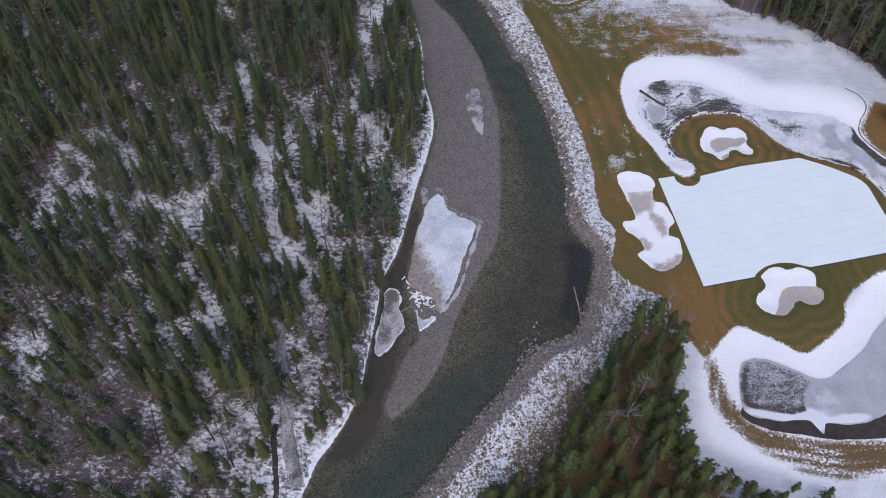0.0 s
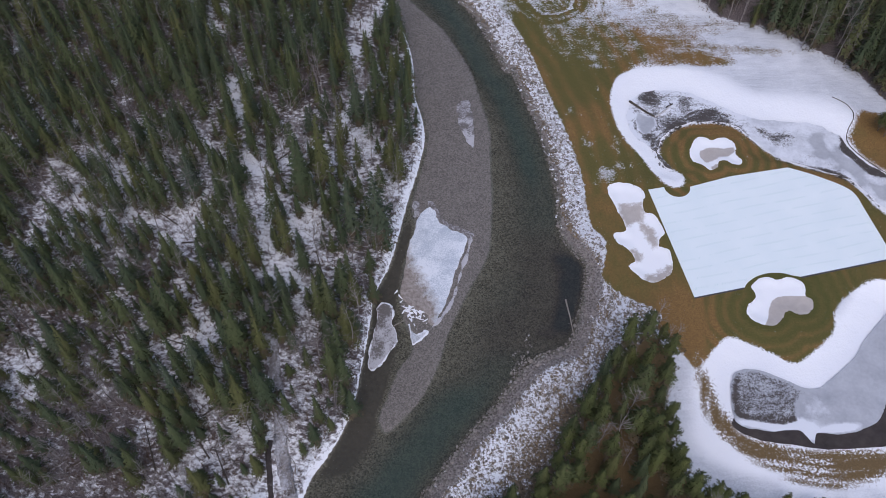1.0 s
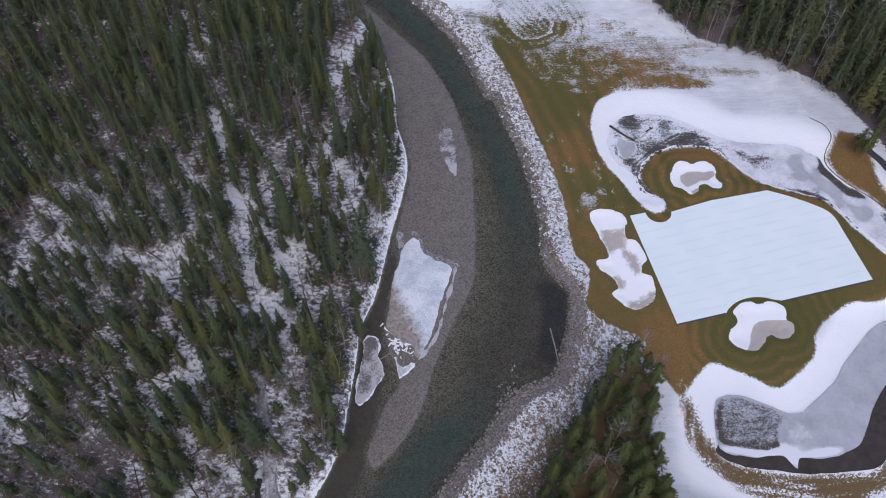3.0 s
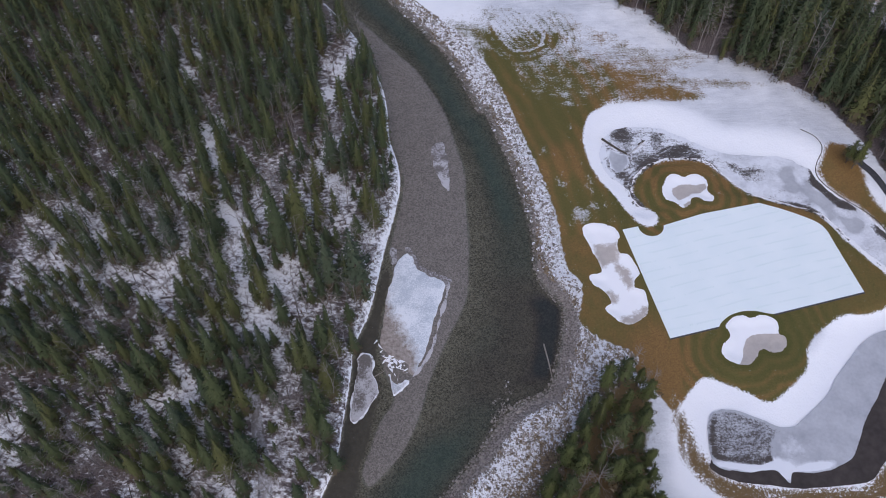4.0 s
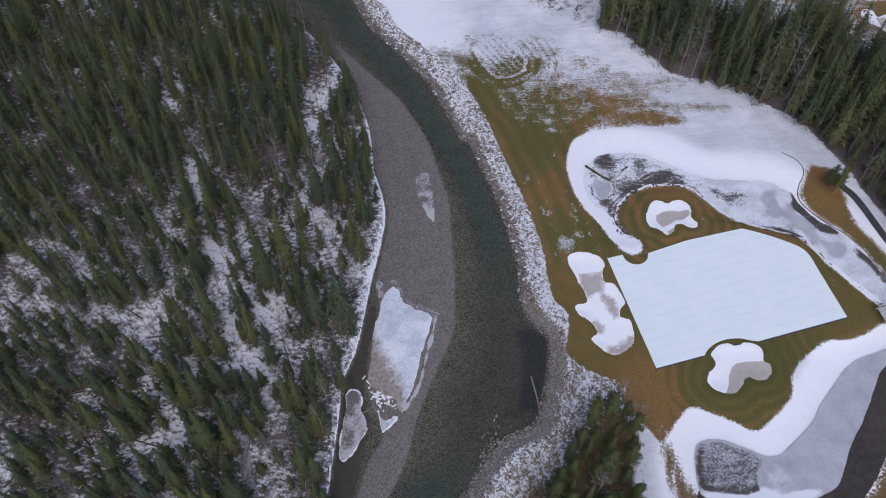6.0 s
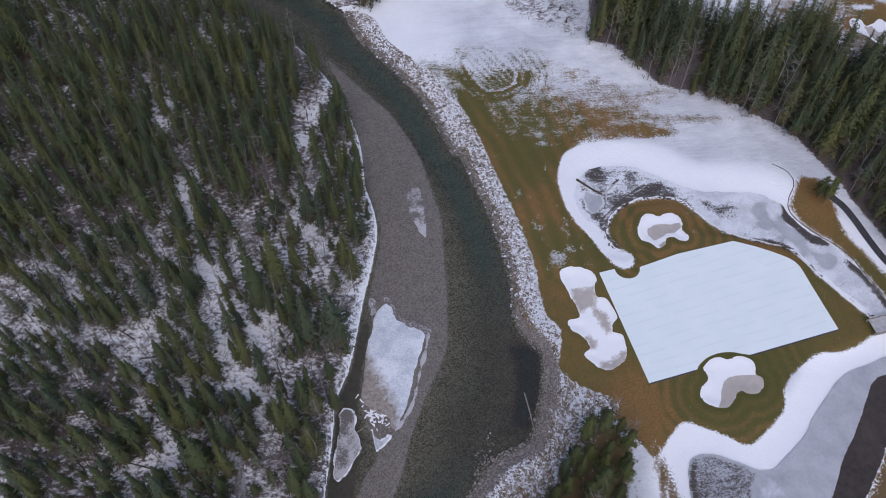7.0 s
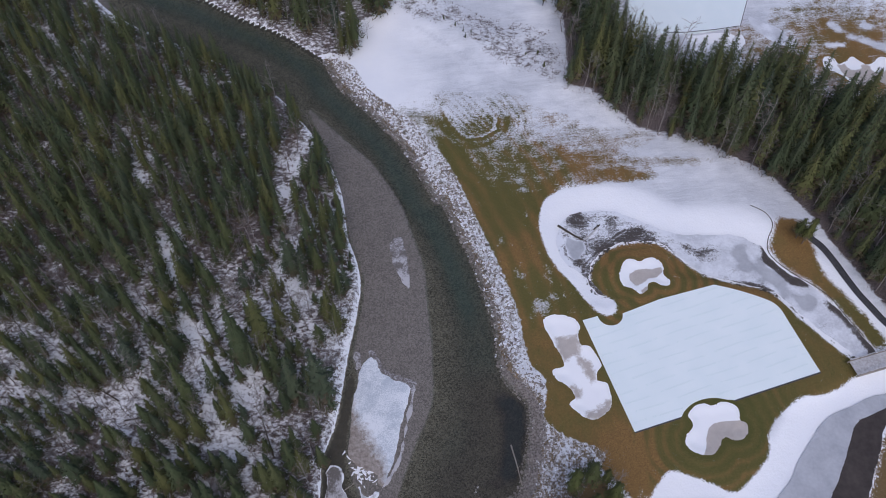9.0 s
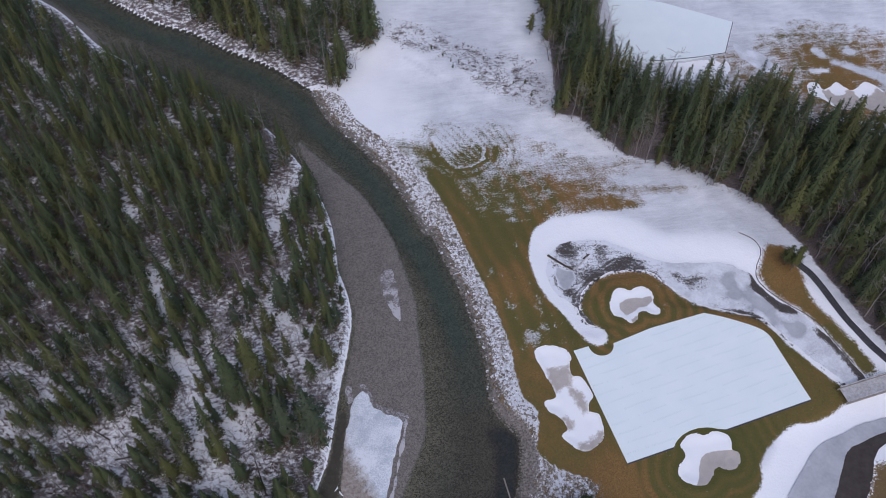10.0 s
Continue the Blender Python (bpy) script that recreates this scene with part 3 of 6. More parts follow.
# open snowy spots in the west wood: place and radius
OPEN_NORTH = [(-79.8, 119.3, 0.8), (-76.3, 117.8, 1.0), (-69.4, 105.1, 0.8), (-65.3, 98.6, 0.8), (-61.7, 91.3, 1.0), (-57.6, 85.5, 1.1), (-56.5, 109.2, 1.0), (-53.2, 105.1, 1.0), (-49.9, 100.5, 1.0), (-48.4, 97.3, 1.0), (-49.1, 114.9, 1.0), (-40.7, 123.8, 1.2), (-36.2, 109.2, 1.6), (-34.8, 105.1, 1.6), (-33.5, 101.1, 1.6), (-31.5, 91.3, 1.8), (-29.0, 89.5, 1.8), (-27.4, 83.2, 1.8), (-26.0, 78.8, 1.6), (-26.6, 75.7, 1.5), (-38.7, 102.4, 1.0), (-38.1, 94.9, 1.0), (-24.5, 91.0, 1.3), (-20.1, 94.3, 1.0), (-12.7, 96.7, 1.4), (-11.1, 93.1, 1.3), (-10.3, 87.8, 1.2), (-20.0, 81.0, 1.8), (-21.1, 78.3, 1.6), (-19.6, 76.2, 1.6)]
OPEN_MIDDLE = [(-47.8, 81.6, 2.0), (-44.0, 80.5, 2.0), (-41.1, 78.8, 2.0), (-38.9, 82.1, 1.8), (-37.2, 85.5, 1.6), (-39.7, 75.7, 1.8), (-42.6, 77.2, 1.8), (-63.3, 75.7, 1.2), (-65.4, 73.6, 1.5), (-56.0, 82.1, 1.2), (-47.9, 66.6, 1.4), (-45.6, 65.6, 1.5), (-42.4, 61.8, 1.6), (-40.2, 58.6, 1.6), (-37.9, 67.0, 1.8), (-35.9, 65.1, 1.8), (-33.8, 62.3, 1.8), (-32.7, 59.9, 1.6), (-35.5, 59.5, 1.5), (-31.5, 68.0, 1.2), (-20.8, 69.5, 1.2), (-59.6, 55.0, 2.2), (-56.9, 55.4, 2.0), (-58.2, 51.1, 2.0), (-55.7, 51.9, 1.6), (-51.7, 51.9, 1.0), (-45.6, 55.2, 1.0), (-46.8, 51.1, 1.2), (-39.6, 46.1, 1.8), (-39.8, 44.1, 1.6)]
OPEN_SOUTH = [(-32.5, 50.2, 1.5), (-31.2, 48.1, 1.6), (-30.3, 42.9, 1.8), (-32.6, 40.9, 1.6), (-27.3, 46.1, 1.3), (-26.1, 44.1, 1.2), (-19.4, 52.8, 1.6), (-17.4, 50.7, 1.6), (-18.4, 49.0, 1.4), (-22.1, 56.3, 1.2), (-19.1, 41.3, 2.0), (-20.2, 38.2, 2.0), (-16.4, 40.5, 1.6), (-12.6, 45.3, 1.4), (-23.8, 36.0, 1.5), (-51.6, 43.3, 1.3), (-36.2, 39.8, 1.6), (-33.6, 37.5, 1.6), (-37.7, 36.0, 1.6), (-44.7, 37.5, 1.4), (-55.4, 36.0, 1.4), (-12.1, 123.1, 1.6), (-14.7, 116.3, 1.4)]
OPEN_FAR = [(-59.2, 133.3, 0.9), (-56.5, 128.5, 0.9), (-39.4, 127.9, 1.4), (-38.5, 122.4, 1.4), (-64.3, 173.7, 0.8), (-32.7, 109.7, 1.5), (-34.7, 107.6, 1.5), (-33.2, 102.2, 1.5), (-14.1, 124.6, 1.6), (-12.1, 121.6, 1.8), (-13.7, 116.6, 1.6), (-10.6, 126.9, 1.4), (-22.1, 137.1, 0.9), (-15.0, 100.9, 1.4), (-13.1, 97.3, 1.4), (-25.2, 94.6, 1.3), (-19.8, 88.6, 1.4), (-54.2, 174.2, 0.8), (-55.9, 109.8, 1.0), (-47.0, 98.4, 1.0), (-9.2, 131.0, 1.2)]
OPEN = np.array(OPEN_NORTH + OPEN_MIDDLE + OPEN_SOUTH + OPEN_FAR)


# ---- geometry tools ----
def curve_through(pts, n=4, closed=True):
    """A smooth line through the points (Catmull-Rom), n pieces to a span."""
    p = np.array(pts, float)
    k = len(p)
    out = []
    for i in range(k if closed else k - 1):
        idx = [(i - 1) % k, i, (i + 1) % k, (i + 2) % k] if closed else [max(i - 1, 0), i, i + 1, min(i + 2, k - 1)]
        a, b, c, e = p[idx]
        for s in np.arange(n) / n:
            out.append(0.5 * (2 * b + (c - a) * s + (2 * a - 5 * b + 4 * c - e) * s ** 2 + (3 * b - a - 3 * c + e) * s ** 3))
    if not closed:
        out.append(p[-1])
    return np.array(out)


def line_distance(pts, x, y, reach=25.0, closed=False):
    """The distance of each place from a line of points, at most reach."""
    p = np.array(pts, float)
    out = np.full(x.shape, reach)
    near = (x > p[:, 0].min() - reach) & (x < p[:, 0].max() + reach) & (y > p[:, 1].min() - reach) & (y < p[:, 1].max() + reach)
    u, v = x[near], y[near]
    d = np.full(u.shape, reach ** 2)
    ends = np.roll(p, -1, 0) if closed else p[1:]
    for (ax, ay), (bx, by) in zip(p if closed else p[:-1], ends):
        ex, ey = bx - ax, by - ay
        s = np.clip(((u - ax) * ex + (v - ay) * ey) / (ex * ex + ey * ey + 1e-9), 0, 1)
        d = np.minimum(d, (u - ax - s * ex) ** 2 + (v - ay - s * ey) ** 2)
    out[near] = np.sqrt(d)
    return out


def is_inside(pts, x, y):
    p = np.array(pts, float)
    odd = np.zeros(x.shape, bool)
    for (ax, ay), (bx, by) in zip(p, np.roll(p, -1, 0)):
        if ay != by:
            odd ^= ((ay > y) != (by > y)) & (x < (bx - ax) * (y - ay) / (by - ay) + ax)
    return odd


def signed(pts, x, y, reach=25.0):
    """Distance from an outline: negative inside."""
    d = line_distance(pts, x, y, reach, True)
    return np.where(is_inside(pts, x, y), -d, d)


def smooth(a, b, v):
    s = np.clip((v - a) / (b - a), 0, 1)
    return s * s * (3 - 2 * s)


def lattice(x, y, size, seed=0):
    """Smooth random relief between 0 and 1, with bumps of that size."""
    u, v = x / size, y / size
    i, j = np.floor(u).astype(int), np.floor(v).astype(int)
    fu, fv = u - i, v - j
    fu, fv = fu * fu * (3 - 2 * fu), fv * fv * (3 - 2 * fv)

    def h(a, b):
        k = (a * 374761393 + b * 668265263 + seed * 982451653) & 0xFFFFFFFF
        k = ((k ^ (k >> 13)) * 1274126177) & 0xFFFFFFFF
        return ((k ^ (k >> 16)) & 0xFFFF) / 65535.0

    return (h(i, j) * (1 - fu) + h(i + 1, j) * fu) * (1 - fv) + (h(i, j + 1) * (1 - fu) + h(i + 1, j + 1) * fu) * fv


def mesh_of(name, verts, faces, material, fields=None, smooth_faces=True):
    me = bpy.data.meshes.new(name)
    me.from_pydata([tuple(map(float, v)) for v in verts] if not isinstance(verts, list) else verts, [], faces if isinstance(faces, list) else faces.tolist())
    for key, values in (fields or {}).items():
        me.attributes.new(key, "FLOAT", "POINT").data.foreach_set("value", np.asarray(values, np.float32))
    me.materials.append(material)
    if smooth_faces:
        me.polygons.foreach_set("use_smooth", [True] * len(me.polygons))
    me.update()
    return me


def piece(name, me, parent=None, label=""):
    """One mesh object, under a thing where one is given."""
    ob = new(name, me)
    if parent:
        ob.parent = parent
    return tagged(ob, label)


def part(name, bm, material, parent=None, label="", smooth_faces=False):
    """Links a bmesh as one mesh object under a thing."""
    me = bpy.data.meshes.new(name)
    bm.to_mesh(me)
    bm.free()
    me.materials.append(material)
    if smooth_faces:
        me.polygons.foreach_set("use_smooth", [True] * len(me.polygons))
    return piece(name, me, parent, label)


# ---- the lie of the land ----
notch = [(39.15 + 2.1 * math.cos(a), 85.0 + 2.0 * math.sin(a)) for a in np.linspace(math.pi, 2 * math.pi, 13)]
arch = [tuple(p) for p in curve_through(COVER_PLAN[9:14], 5, False)]
bay = [tuple(p) for p in curve_through(COVER_PLAN[17:], 4, False)]
COVER_EDGE = COVER_PLAN[:2] + notch + COVER_PLAN[7:9] + arch + COVER_PLAN[14:17] + bay
LEFT_LINE, RIGHT_LINE = curve_through(LEFT_BANK, 3, False), curve_through(RIGHT_BANK, 3, False)
RIVER = np.vstack([LEFT_LINE, RIGHT_LINE[::-1]])
RIP_LINE = curve_through(RIPRAP_OUT, 3, False)
RIP_ZONE = np.vstack([RIP_LINE, RIGHT_LINE[RIGHT_LINE[:, 1] < 152][::-1]])
GRAVEL_LINE = curve_through(GRAVEL, 3)
POND_A_LINE, POND_B_LINE = curve_through(POND_A, 3), curve_through(POND_B, 3)
GRASS = curve_through(GRASS_PLAN, 3)
POND_A_LEVEL, POND_B_LEVEL = 0.4, -0.65
COVER_LIFT, LAND_LIFT = 1.06, 0.85


def fall(y):
    """The valley falls gently downstream."""
    return 0.025 * (np.minimum(y, 100.0) - 100.0) * smooth(-60, 30, y)


def height(x, y, full=False):
    """The ground's height; with full, also what covers it, by name."""
    x, y = np.asarray(x, float), np.asarray(y, float)
    fields = {}
    base = fall(y)
    s_river = signed(RIVER, x, y)
    s_gravel = signed(GRAVEL_LINE, x, y)
    s_gravel = np.minimum(s_gravel, signed(FAR_BAR, x, y))
    s_cover = signed(COVER_EDGE, x, y)
    d_right, d_left = line_distance(RIGHT_LINE, x, y), line_distance(LEFT_LINE, x, y)
    right = d_right < d_left
    s_a, s_b = signed(POND_A_LINE, x, y), np.minimum(signed(POND_B_LINE, x, y), signed(MOAT, x, y))
    relief = (lattice(x, y, 14.0, 3) - 0.5) * 0.7 + (lattice(x, y, 4.0, 4) - 0.5) * 0.22
    woods = (x < 0) & (s_river > 0) & ~right
    relief = relief + np.where(woods, (lattice(x, y, 2.2, 7) - 0.5) * 0.25, 0)
    land = base + LAND_LIFT + relief * smooth(0.5, 6, s_cover) * smooth(0, 4, np.abs(s_river))
    # mound round the green and its bunkers
    land = land + 0.2 * (1 - smooth(0, 8, s_cover))
    # far bank rises behind the brush
    s_brush = signed(BRUSH, x, y)
    land = land + 1.2 * smooth(-6, 6, (y - 149) + (x - 24) * 0.62) * smooth(2, 14, x + 4)
    # river bed
    deep = 0.46 * smooth(0, 7, s_gravel) * np.where(d_left < d_right, 0.5, 1.0)
    deep = np.maximum(deep, 0.75 * np.exp(-((d_right - 3.6) / 2.6) ** 2) * smooth(78, 90, y))
    deep = np.maximum(deep, 0.8 * np.exp(-((d_right - 4.0) / 4.2) ** 2) * smooth(57, 49, y))
    deep = np.maximum(deep, 1.2 * smooth(5.8, 2.2, d_right + 1.2 * (lattice(x, y, 3.0, 85) - 0.5)) * smooth(56.5, 61.5, y) * smooth(76.5, 71.0, y))
    deep = deep * smooth(0.0, 0.9, -s_river)
    bed = base + np.where(s_gravel < 0, 0.10 * smooth(0, 1.5, -s_gravel), -0.15 - 0.9 * deep)
    bank_width = np.where(right, 3.6, 1.3)
    climb = smooth(-0.4, bank_width, s_river)
    z = bed * (1 - climb) + land * climb
    z = np.where(s_a < 5.0, z + (POND_A_LEVEL - 0.12 - z) * (1 - smooth(0.0, 1.0 + 4.0 * smooth(0.5, 4.0, s_cover), s_a)), z)
    z = np.where(s_b < 6.5, z + (POND_B_LEVEL - 0.15 - z) * (1 - smooth(0.3, 3.0 + 3.5 * smooth(1.0, 5.0, s_cover), s_b)), z)
    for key, edge in BUNKERS.items():
        s = signed(edge, x, y, 6.0)
        z = z - 0.28 * (1 - smooth(-1.8, 0.3, s)) + 0.08 * np.exp(-((s - 1.0) / 1.0) ** 2) * smooth(0.2, 1.8, s_cover)
    if not full:
        return z
    # what lies on it
    s_grass = signed(GRASS, x, y)
    width = 0.5 + 3.6 * smooth(110, 119, y) * smooth(60, 50, x) * (1 - smooth(8.0, 2.0, line_distance(RIP_LINE, x, y)) * smooth(130.0, 123.0, y))
    bare = np.clip(0.5 - np.where(s_grass > 0, 1.5, 1.0) * s_grass / (2 * width), -1.5, 1.0)
    soft = np.clip(width / 6, 0.06, 1)
    for edge, w in ((VERGE, 0.8), (FAR_GRASS, 5.0)):
        s = signed(edge, x, y)
        more = 0.5 - s / (2 * w)
        soft = np.where(more > bare, np.clip(w / 5, 0.1, 1), soft)
        bare = np.maximum(bare, more)
    # thin snow round the oval tee and along the inner turf
    s_oval = signed(OVAL, x, y)
    wave = lattice(x, y, 3.0, 70) - 0.5
    south = smooth(139.0, 128.5, y + 0.15 * (x - 22) + 4.0 * wave)
    tee = (0.3 + 0.13 * np.sin((0.86 * x + 0.5 * y) * 5.2) + 0.4 * smooth(134.0, 128.0, y - 0.4 * (x - 22))) * (s_oval < -0.3)
    tee = np.maximum(tee, (0.95 * smooth(4.6, 1.2, s_oval + 2.0 * wave) + 0.22 * np.sin(s_oval * 3.6) * smooth(6.5, 3.0, s_oval)) * south * (s_oval > 0.3))
    tee = np.maximum(tee, (0.46 + 0.2 * np.sin(s_oval * 4.6)) * smooth(9.0, 5.0, s_oval) * smooth(18, 28, x) * smooth(139, 133, y))
    tee = np.maximum(tee, 0.85 * np.exp(-((x - 14.5) / 3.2) ** 2 - ((y - 130.5) / 3.6) ** 2) * (s_oval > 0.6))
    tee = np.maximum(tee, 0.95 * np.exp(-((x - 19.5) / 5.5) ** 2 - ((y - 124.0) / 3.6) ** 2) * (s_oval > 0.6))
    soft = np.where((tee > 0.04) & (tee > bare), np.where(s_oval < 0.5, 0.1, 0.3), soft)
    bare = np.where((tee > 0.04) | (s_oval < 0.3), np.where(np.abs(s_oval) <= 0.3, 0.42 - 0.26 * smooth(129, 134, y), np.maximum(bare, tee)), bare)
    dust = 0.7 * smooth(0.55, 0.85, 0.4 * lattice(x, y, 2.6, 81) + 0.6 * lattice(x, y, 0.9, 82)) * smooth(-6.5, -3.0, s_grass) * smooth(-0.6, -1.6, s_grass) * ((y > 86) & (x < 40))
    dust = np.maximum(dust, 0.55 * smooth(0.5, 0.85, 0.5 * lattice(x, y * 3.0, 3.2, 83) + 0.5 * lattice(x, y * 2.0, 1.2, 84)) * ((y > 112) & (x > 24)))
    for cx, cy, r in ((28.8, 114.5, 0.8), (29.2, 112.6, 0.9), (28.2, 88.0, 1.6), (30.5, 89.8, 1.0)):
        dust = np.maximum(dust, 1.2 * np.exp(-((x - cx) ** 2 + (y - cy) ** 2) / r ** 2))
    dust = dust * (s_grass < 0)
    bare, soft = bare - 0.45 * dust, np.maximum(soft, 0.6 * dust)
    for strip, w in (([(102.8, 143.1), (105.1, 141.6), (108.4, 139.4), (111.2, 137.0)], 1.1), ([(97.1, 141.5), (100.3, 141.1)], 0.6), ([(100.0, 147.2), (101.2, 145.2)], 0.9), ([(106.5, 146.2), (107.5, 145.5)], 0.9)):
        bare = bare - 1.6 * np.exp(-(line_distance(strip, x, y, 8.0) / w) ** 2)
    thaw = np.exp(-((x - 57) / 7) ** 2 - ((y - 116.0 + 0.1 * (x - 57)) / 1.0) ** 2) + 0.75 * np.exp(-((x - 47) / 7) ** 2 - ((y - 122.5) / 2.2) ** 2) + 0.8 * np.exp(-((x - 40) / 6) ** 2 - ((y - 126.5 + 0.6 * (x - 40)) / 2.6) ** 2)
    bare, soft = np.where(thaw > 0.1, np.maximum(bare, 0.55 * thaw), bare), np.where(thaw > 0.1, 0.7, soft)
    ring = np.minimum(np.abs(s_a), np.abs(s_b))
    fields["thin"] = smooth(4.5, 7.5, ring + 2.0 * (lattice(x, y, 6.0, 15) - 0.5)) * smooth(4, 22, x) * (s_river > 0)
    buried = line_distance(curve_through(BURIED_PATH, 3, False), x, y, 6.0)
    fields["thin"] = np.maximum(fields["thin"], 1.3 * np.exp(-(buried / 0.75) ** 2))
    fields["bare"] = np.clip(bare, -1.5, 1.6)
    fields["soft"] = np.where(bare < 0.1, soft * smooth(13, 6, s_grass), soft)
    ring = np.sin(np.minimum(np.abs(signed(BUNKERS["c"], x, y)), np.abs(signed(BUNKERS["a"], x, y))) * 3.4)
    fields["mown"] = np.clip(0.28 + 0.14 * ring * (np.minimum(np.abs(signed(BUNKERS["c"], x, y)), np.abs(signed(BUNKERS["a"], x, y))) < 8) + 0.16 * (lattice(x, y, 9.0, 11) - 0.3) + 0.1 * np.sin(d_right * 2.2) * (y > 84) + 0.12 * smooth(98, 116, y) * smooth(36, 24, x) - 0.4 * np.exp(-((x - 35) / 5) ** 2 - ((y - 60.5) / 5) ** 2) + 0.22 * np.exp(-(signed(BUNKERS["c"], x, y) / 4.5) ** 2), 0, 1)
    s_clump, s_east, s_north = signed(CLUMP, x, y), signed(EAST_WOOD, x, y), signed(NORTH_WOOD, x, y)
    s_west = np.minimum(s_clump, signed(CLUMP, x + 1.5, y))
    # litter laid thicker under the trees, darkening the snow as shade would
    brush = np.where(woods & (s_river > 0.2), (0.53 + 0.05 * ~((y < 100 + 0.25 * (x + 40)) & (x > -64)) + 0.05 * smooth(58, 46, y)) * (0.92 + 0.08 * smooth(0.2, 2.6, s_river)), 0.0)
    brush = np.maximum(brush, 0.56 * (1 - smooth(-1.2, 0.4, s_north)))
    brush = np.maximum(brush, 0.74 * (1 - smooth(-2.2, 0.3, s_east - 1.2 * smooth(74, 78, x))))
    brush = np.maximum(brush, (0.36 + 0.18 * lattice(x, y, 1.4, 91)) * (1 - smooth(-1.0, 1.0, s_brush)))
    brush = np.maximum(brush, 0.3 * (1 - smooth(-1.5, 1.2, s_west)))
    brush = np.maximum(brush, np.where((y > 152) & right & (s_river > 0.3), 0.56 * (1 - smooth(11, 16, d_right)) * smooth(0, -2, x), 0))
    brush = brush + np.where(woods, 0.14 * (lattice(x, y, 11.0, 21) - 0.5), 0)
    for cx, cy, r in OPEN:
        brush = brush - (0.13 if cy > 88 else 0.07) * np.exp(-((x - cx) ** 2 + (y - cy) ** 2) / (r * 1.1) ** 2)
    fields["brush"] = np.where(brush > 0.02, brush, -1.0)
    s_bank = signed(BANK, x, y)
    fields["bank"] = np.maximum(0.5 - s_bank / 3.0, 0.5 - (s_west + 0.2) / 1.6)
    fields["bank_snow"] = 0.17 + 0.07 * np.sin(s_b * 4.2 + 3 * lattice(x, y, 4.0, 19)) + 0.22 * (lattice(x, y, 3.0, 9) - 0.5) - 0.12 * (s_west < -0.6) - 0.16 * smooth(58, 66, x)
    s_rip = signed(RIP_ZONE, x, y)
    fields["rock"] = np.maximum(0.5 - (s_rip - 0.2) / 1.2, np.where((s_rip < 9) & (signed(CLUMP, x + 1.5, y) < 3.5) & (s_clump > -1.0) & (x < 0.55 * (y - 30) + 16), 0.9, -1.0))
    upper = smooth(74, 84, y)
    fields["wash"] = 1 - smooth(1.4 - 1.0 * upper, 3.0 - 1.7 * upper, d_right + 1.6 * (lattice(x, y, 2.0, 6) - 0.5))
    fields["rock_snow"] = -0.15 + (0.25) * smooth(1.2 - 0.9 * upper, 3.0 - 1.2 * upper, d_right) + 0.16 * np.exp(-((x - 24.5) / 2.5) ** 2 - ((y - 76.0) / 4.5) ** 2) - 0.05 * smooth(6.5, 11, d_right) - 0.05 * smooth(5.5, 9, d_right) * smooth(62, 56, y) + 0.03 * upper + 0.1 * (lattice(x, y, 6.0, 5) - 0.5)
    fields["bed"] = 0.5 - (s_river - 0.15) / 0.8
    fields["wet"] = 0.5 + np.where(s_gravel < 0, np.maximum(s_gravel * 1.1, -0.5), 0.5 * smooth(0, 0.6, s_gravel))
    mud = np.maximum(1 - np.abs(s_a - 0.3) / 1.0, 1 - np.abs(s_b + 0.1) / 0.5)
    fields["mud"] = np.where(s_a < 3, np.where(s_grass < 1.2, mud * (0.3 + 0.45 * lattice(x, y, 1.3, 73)), mud * 0.2) * smooth(86, 90, y + 0.6 * (x - 38)), 0)
    fields["mud"] = np.where((y > 150.5) & right & (x < -4), np.maximum(fields["mud"], 1.2 - np.abs(s_river - 0.2) / 0.6), fields["mud"])
    silt = 1.0 * np.exp(-((d_left - 1.6) / np.where(y < 62, 2.6, 1.9)) ** 2) * smooth(36, 42, y) * smooth(82, 76, y) * (s_river < -0.1) * smooth(-0.3, 0.9, s_gravel) * 1.25
    fields["silt"] = silt
    return z, fields


def graded(spans, ends):
    """Grid lines, fine where the spans say so and ever wider to the ends."""
    lines = [np.arange(a, b, s) for a, b, s in spans]
    out = np.concatenate(lines + [[spans[-1][1]]])
    low, high, w = out[0], out[-1], 3.0
    before, after = [], []
    while low > ends[0]:
        low -= w
        before.append(low)
        w *= 1.5
    w = 3.0
    while high < ends[1]:
        high += w
        after.append(high)
        w *= 1.5
    return np.concatenate([before[::-1], out, after])


def grid_faces(nx, ny):
    i = np.arange(nx - 1)[None, :] + np.arange(ny - 1)[:, None] * nx
    i = i.ravel()
    return np.stack([i, i + 1, i + 1 + nx, i + nx], 1)


gx = graded([(-96, -14, 0.8), (-14, 86, 0.4), (86, 135, 0.8)], (-2600, 2600))
gy = graded([(26, 142, 0.42), (142, 205, 0.8)], (-2600, 2600))
GX, GY = np.meshgrid(gx, gy)
gz, cover_fields = height(GX.ravel(), GY.ravel(), True)
ground_mesh = mesh_of("ground", np.stack([GX.ravel(), GY.ravel(), gz], 1), grid_faces(len(gx), len(gy)), GROUND, cover_fields)
ground = tagged(piece("ground", ground_mesh), "snow-dusted valley floor with brown turf, forest litter and river gravel", "ground", kind="structure")


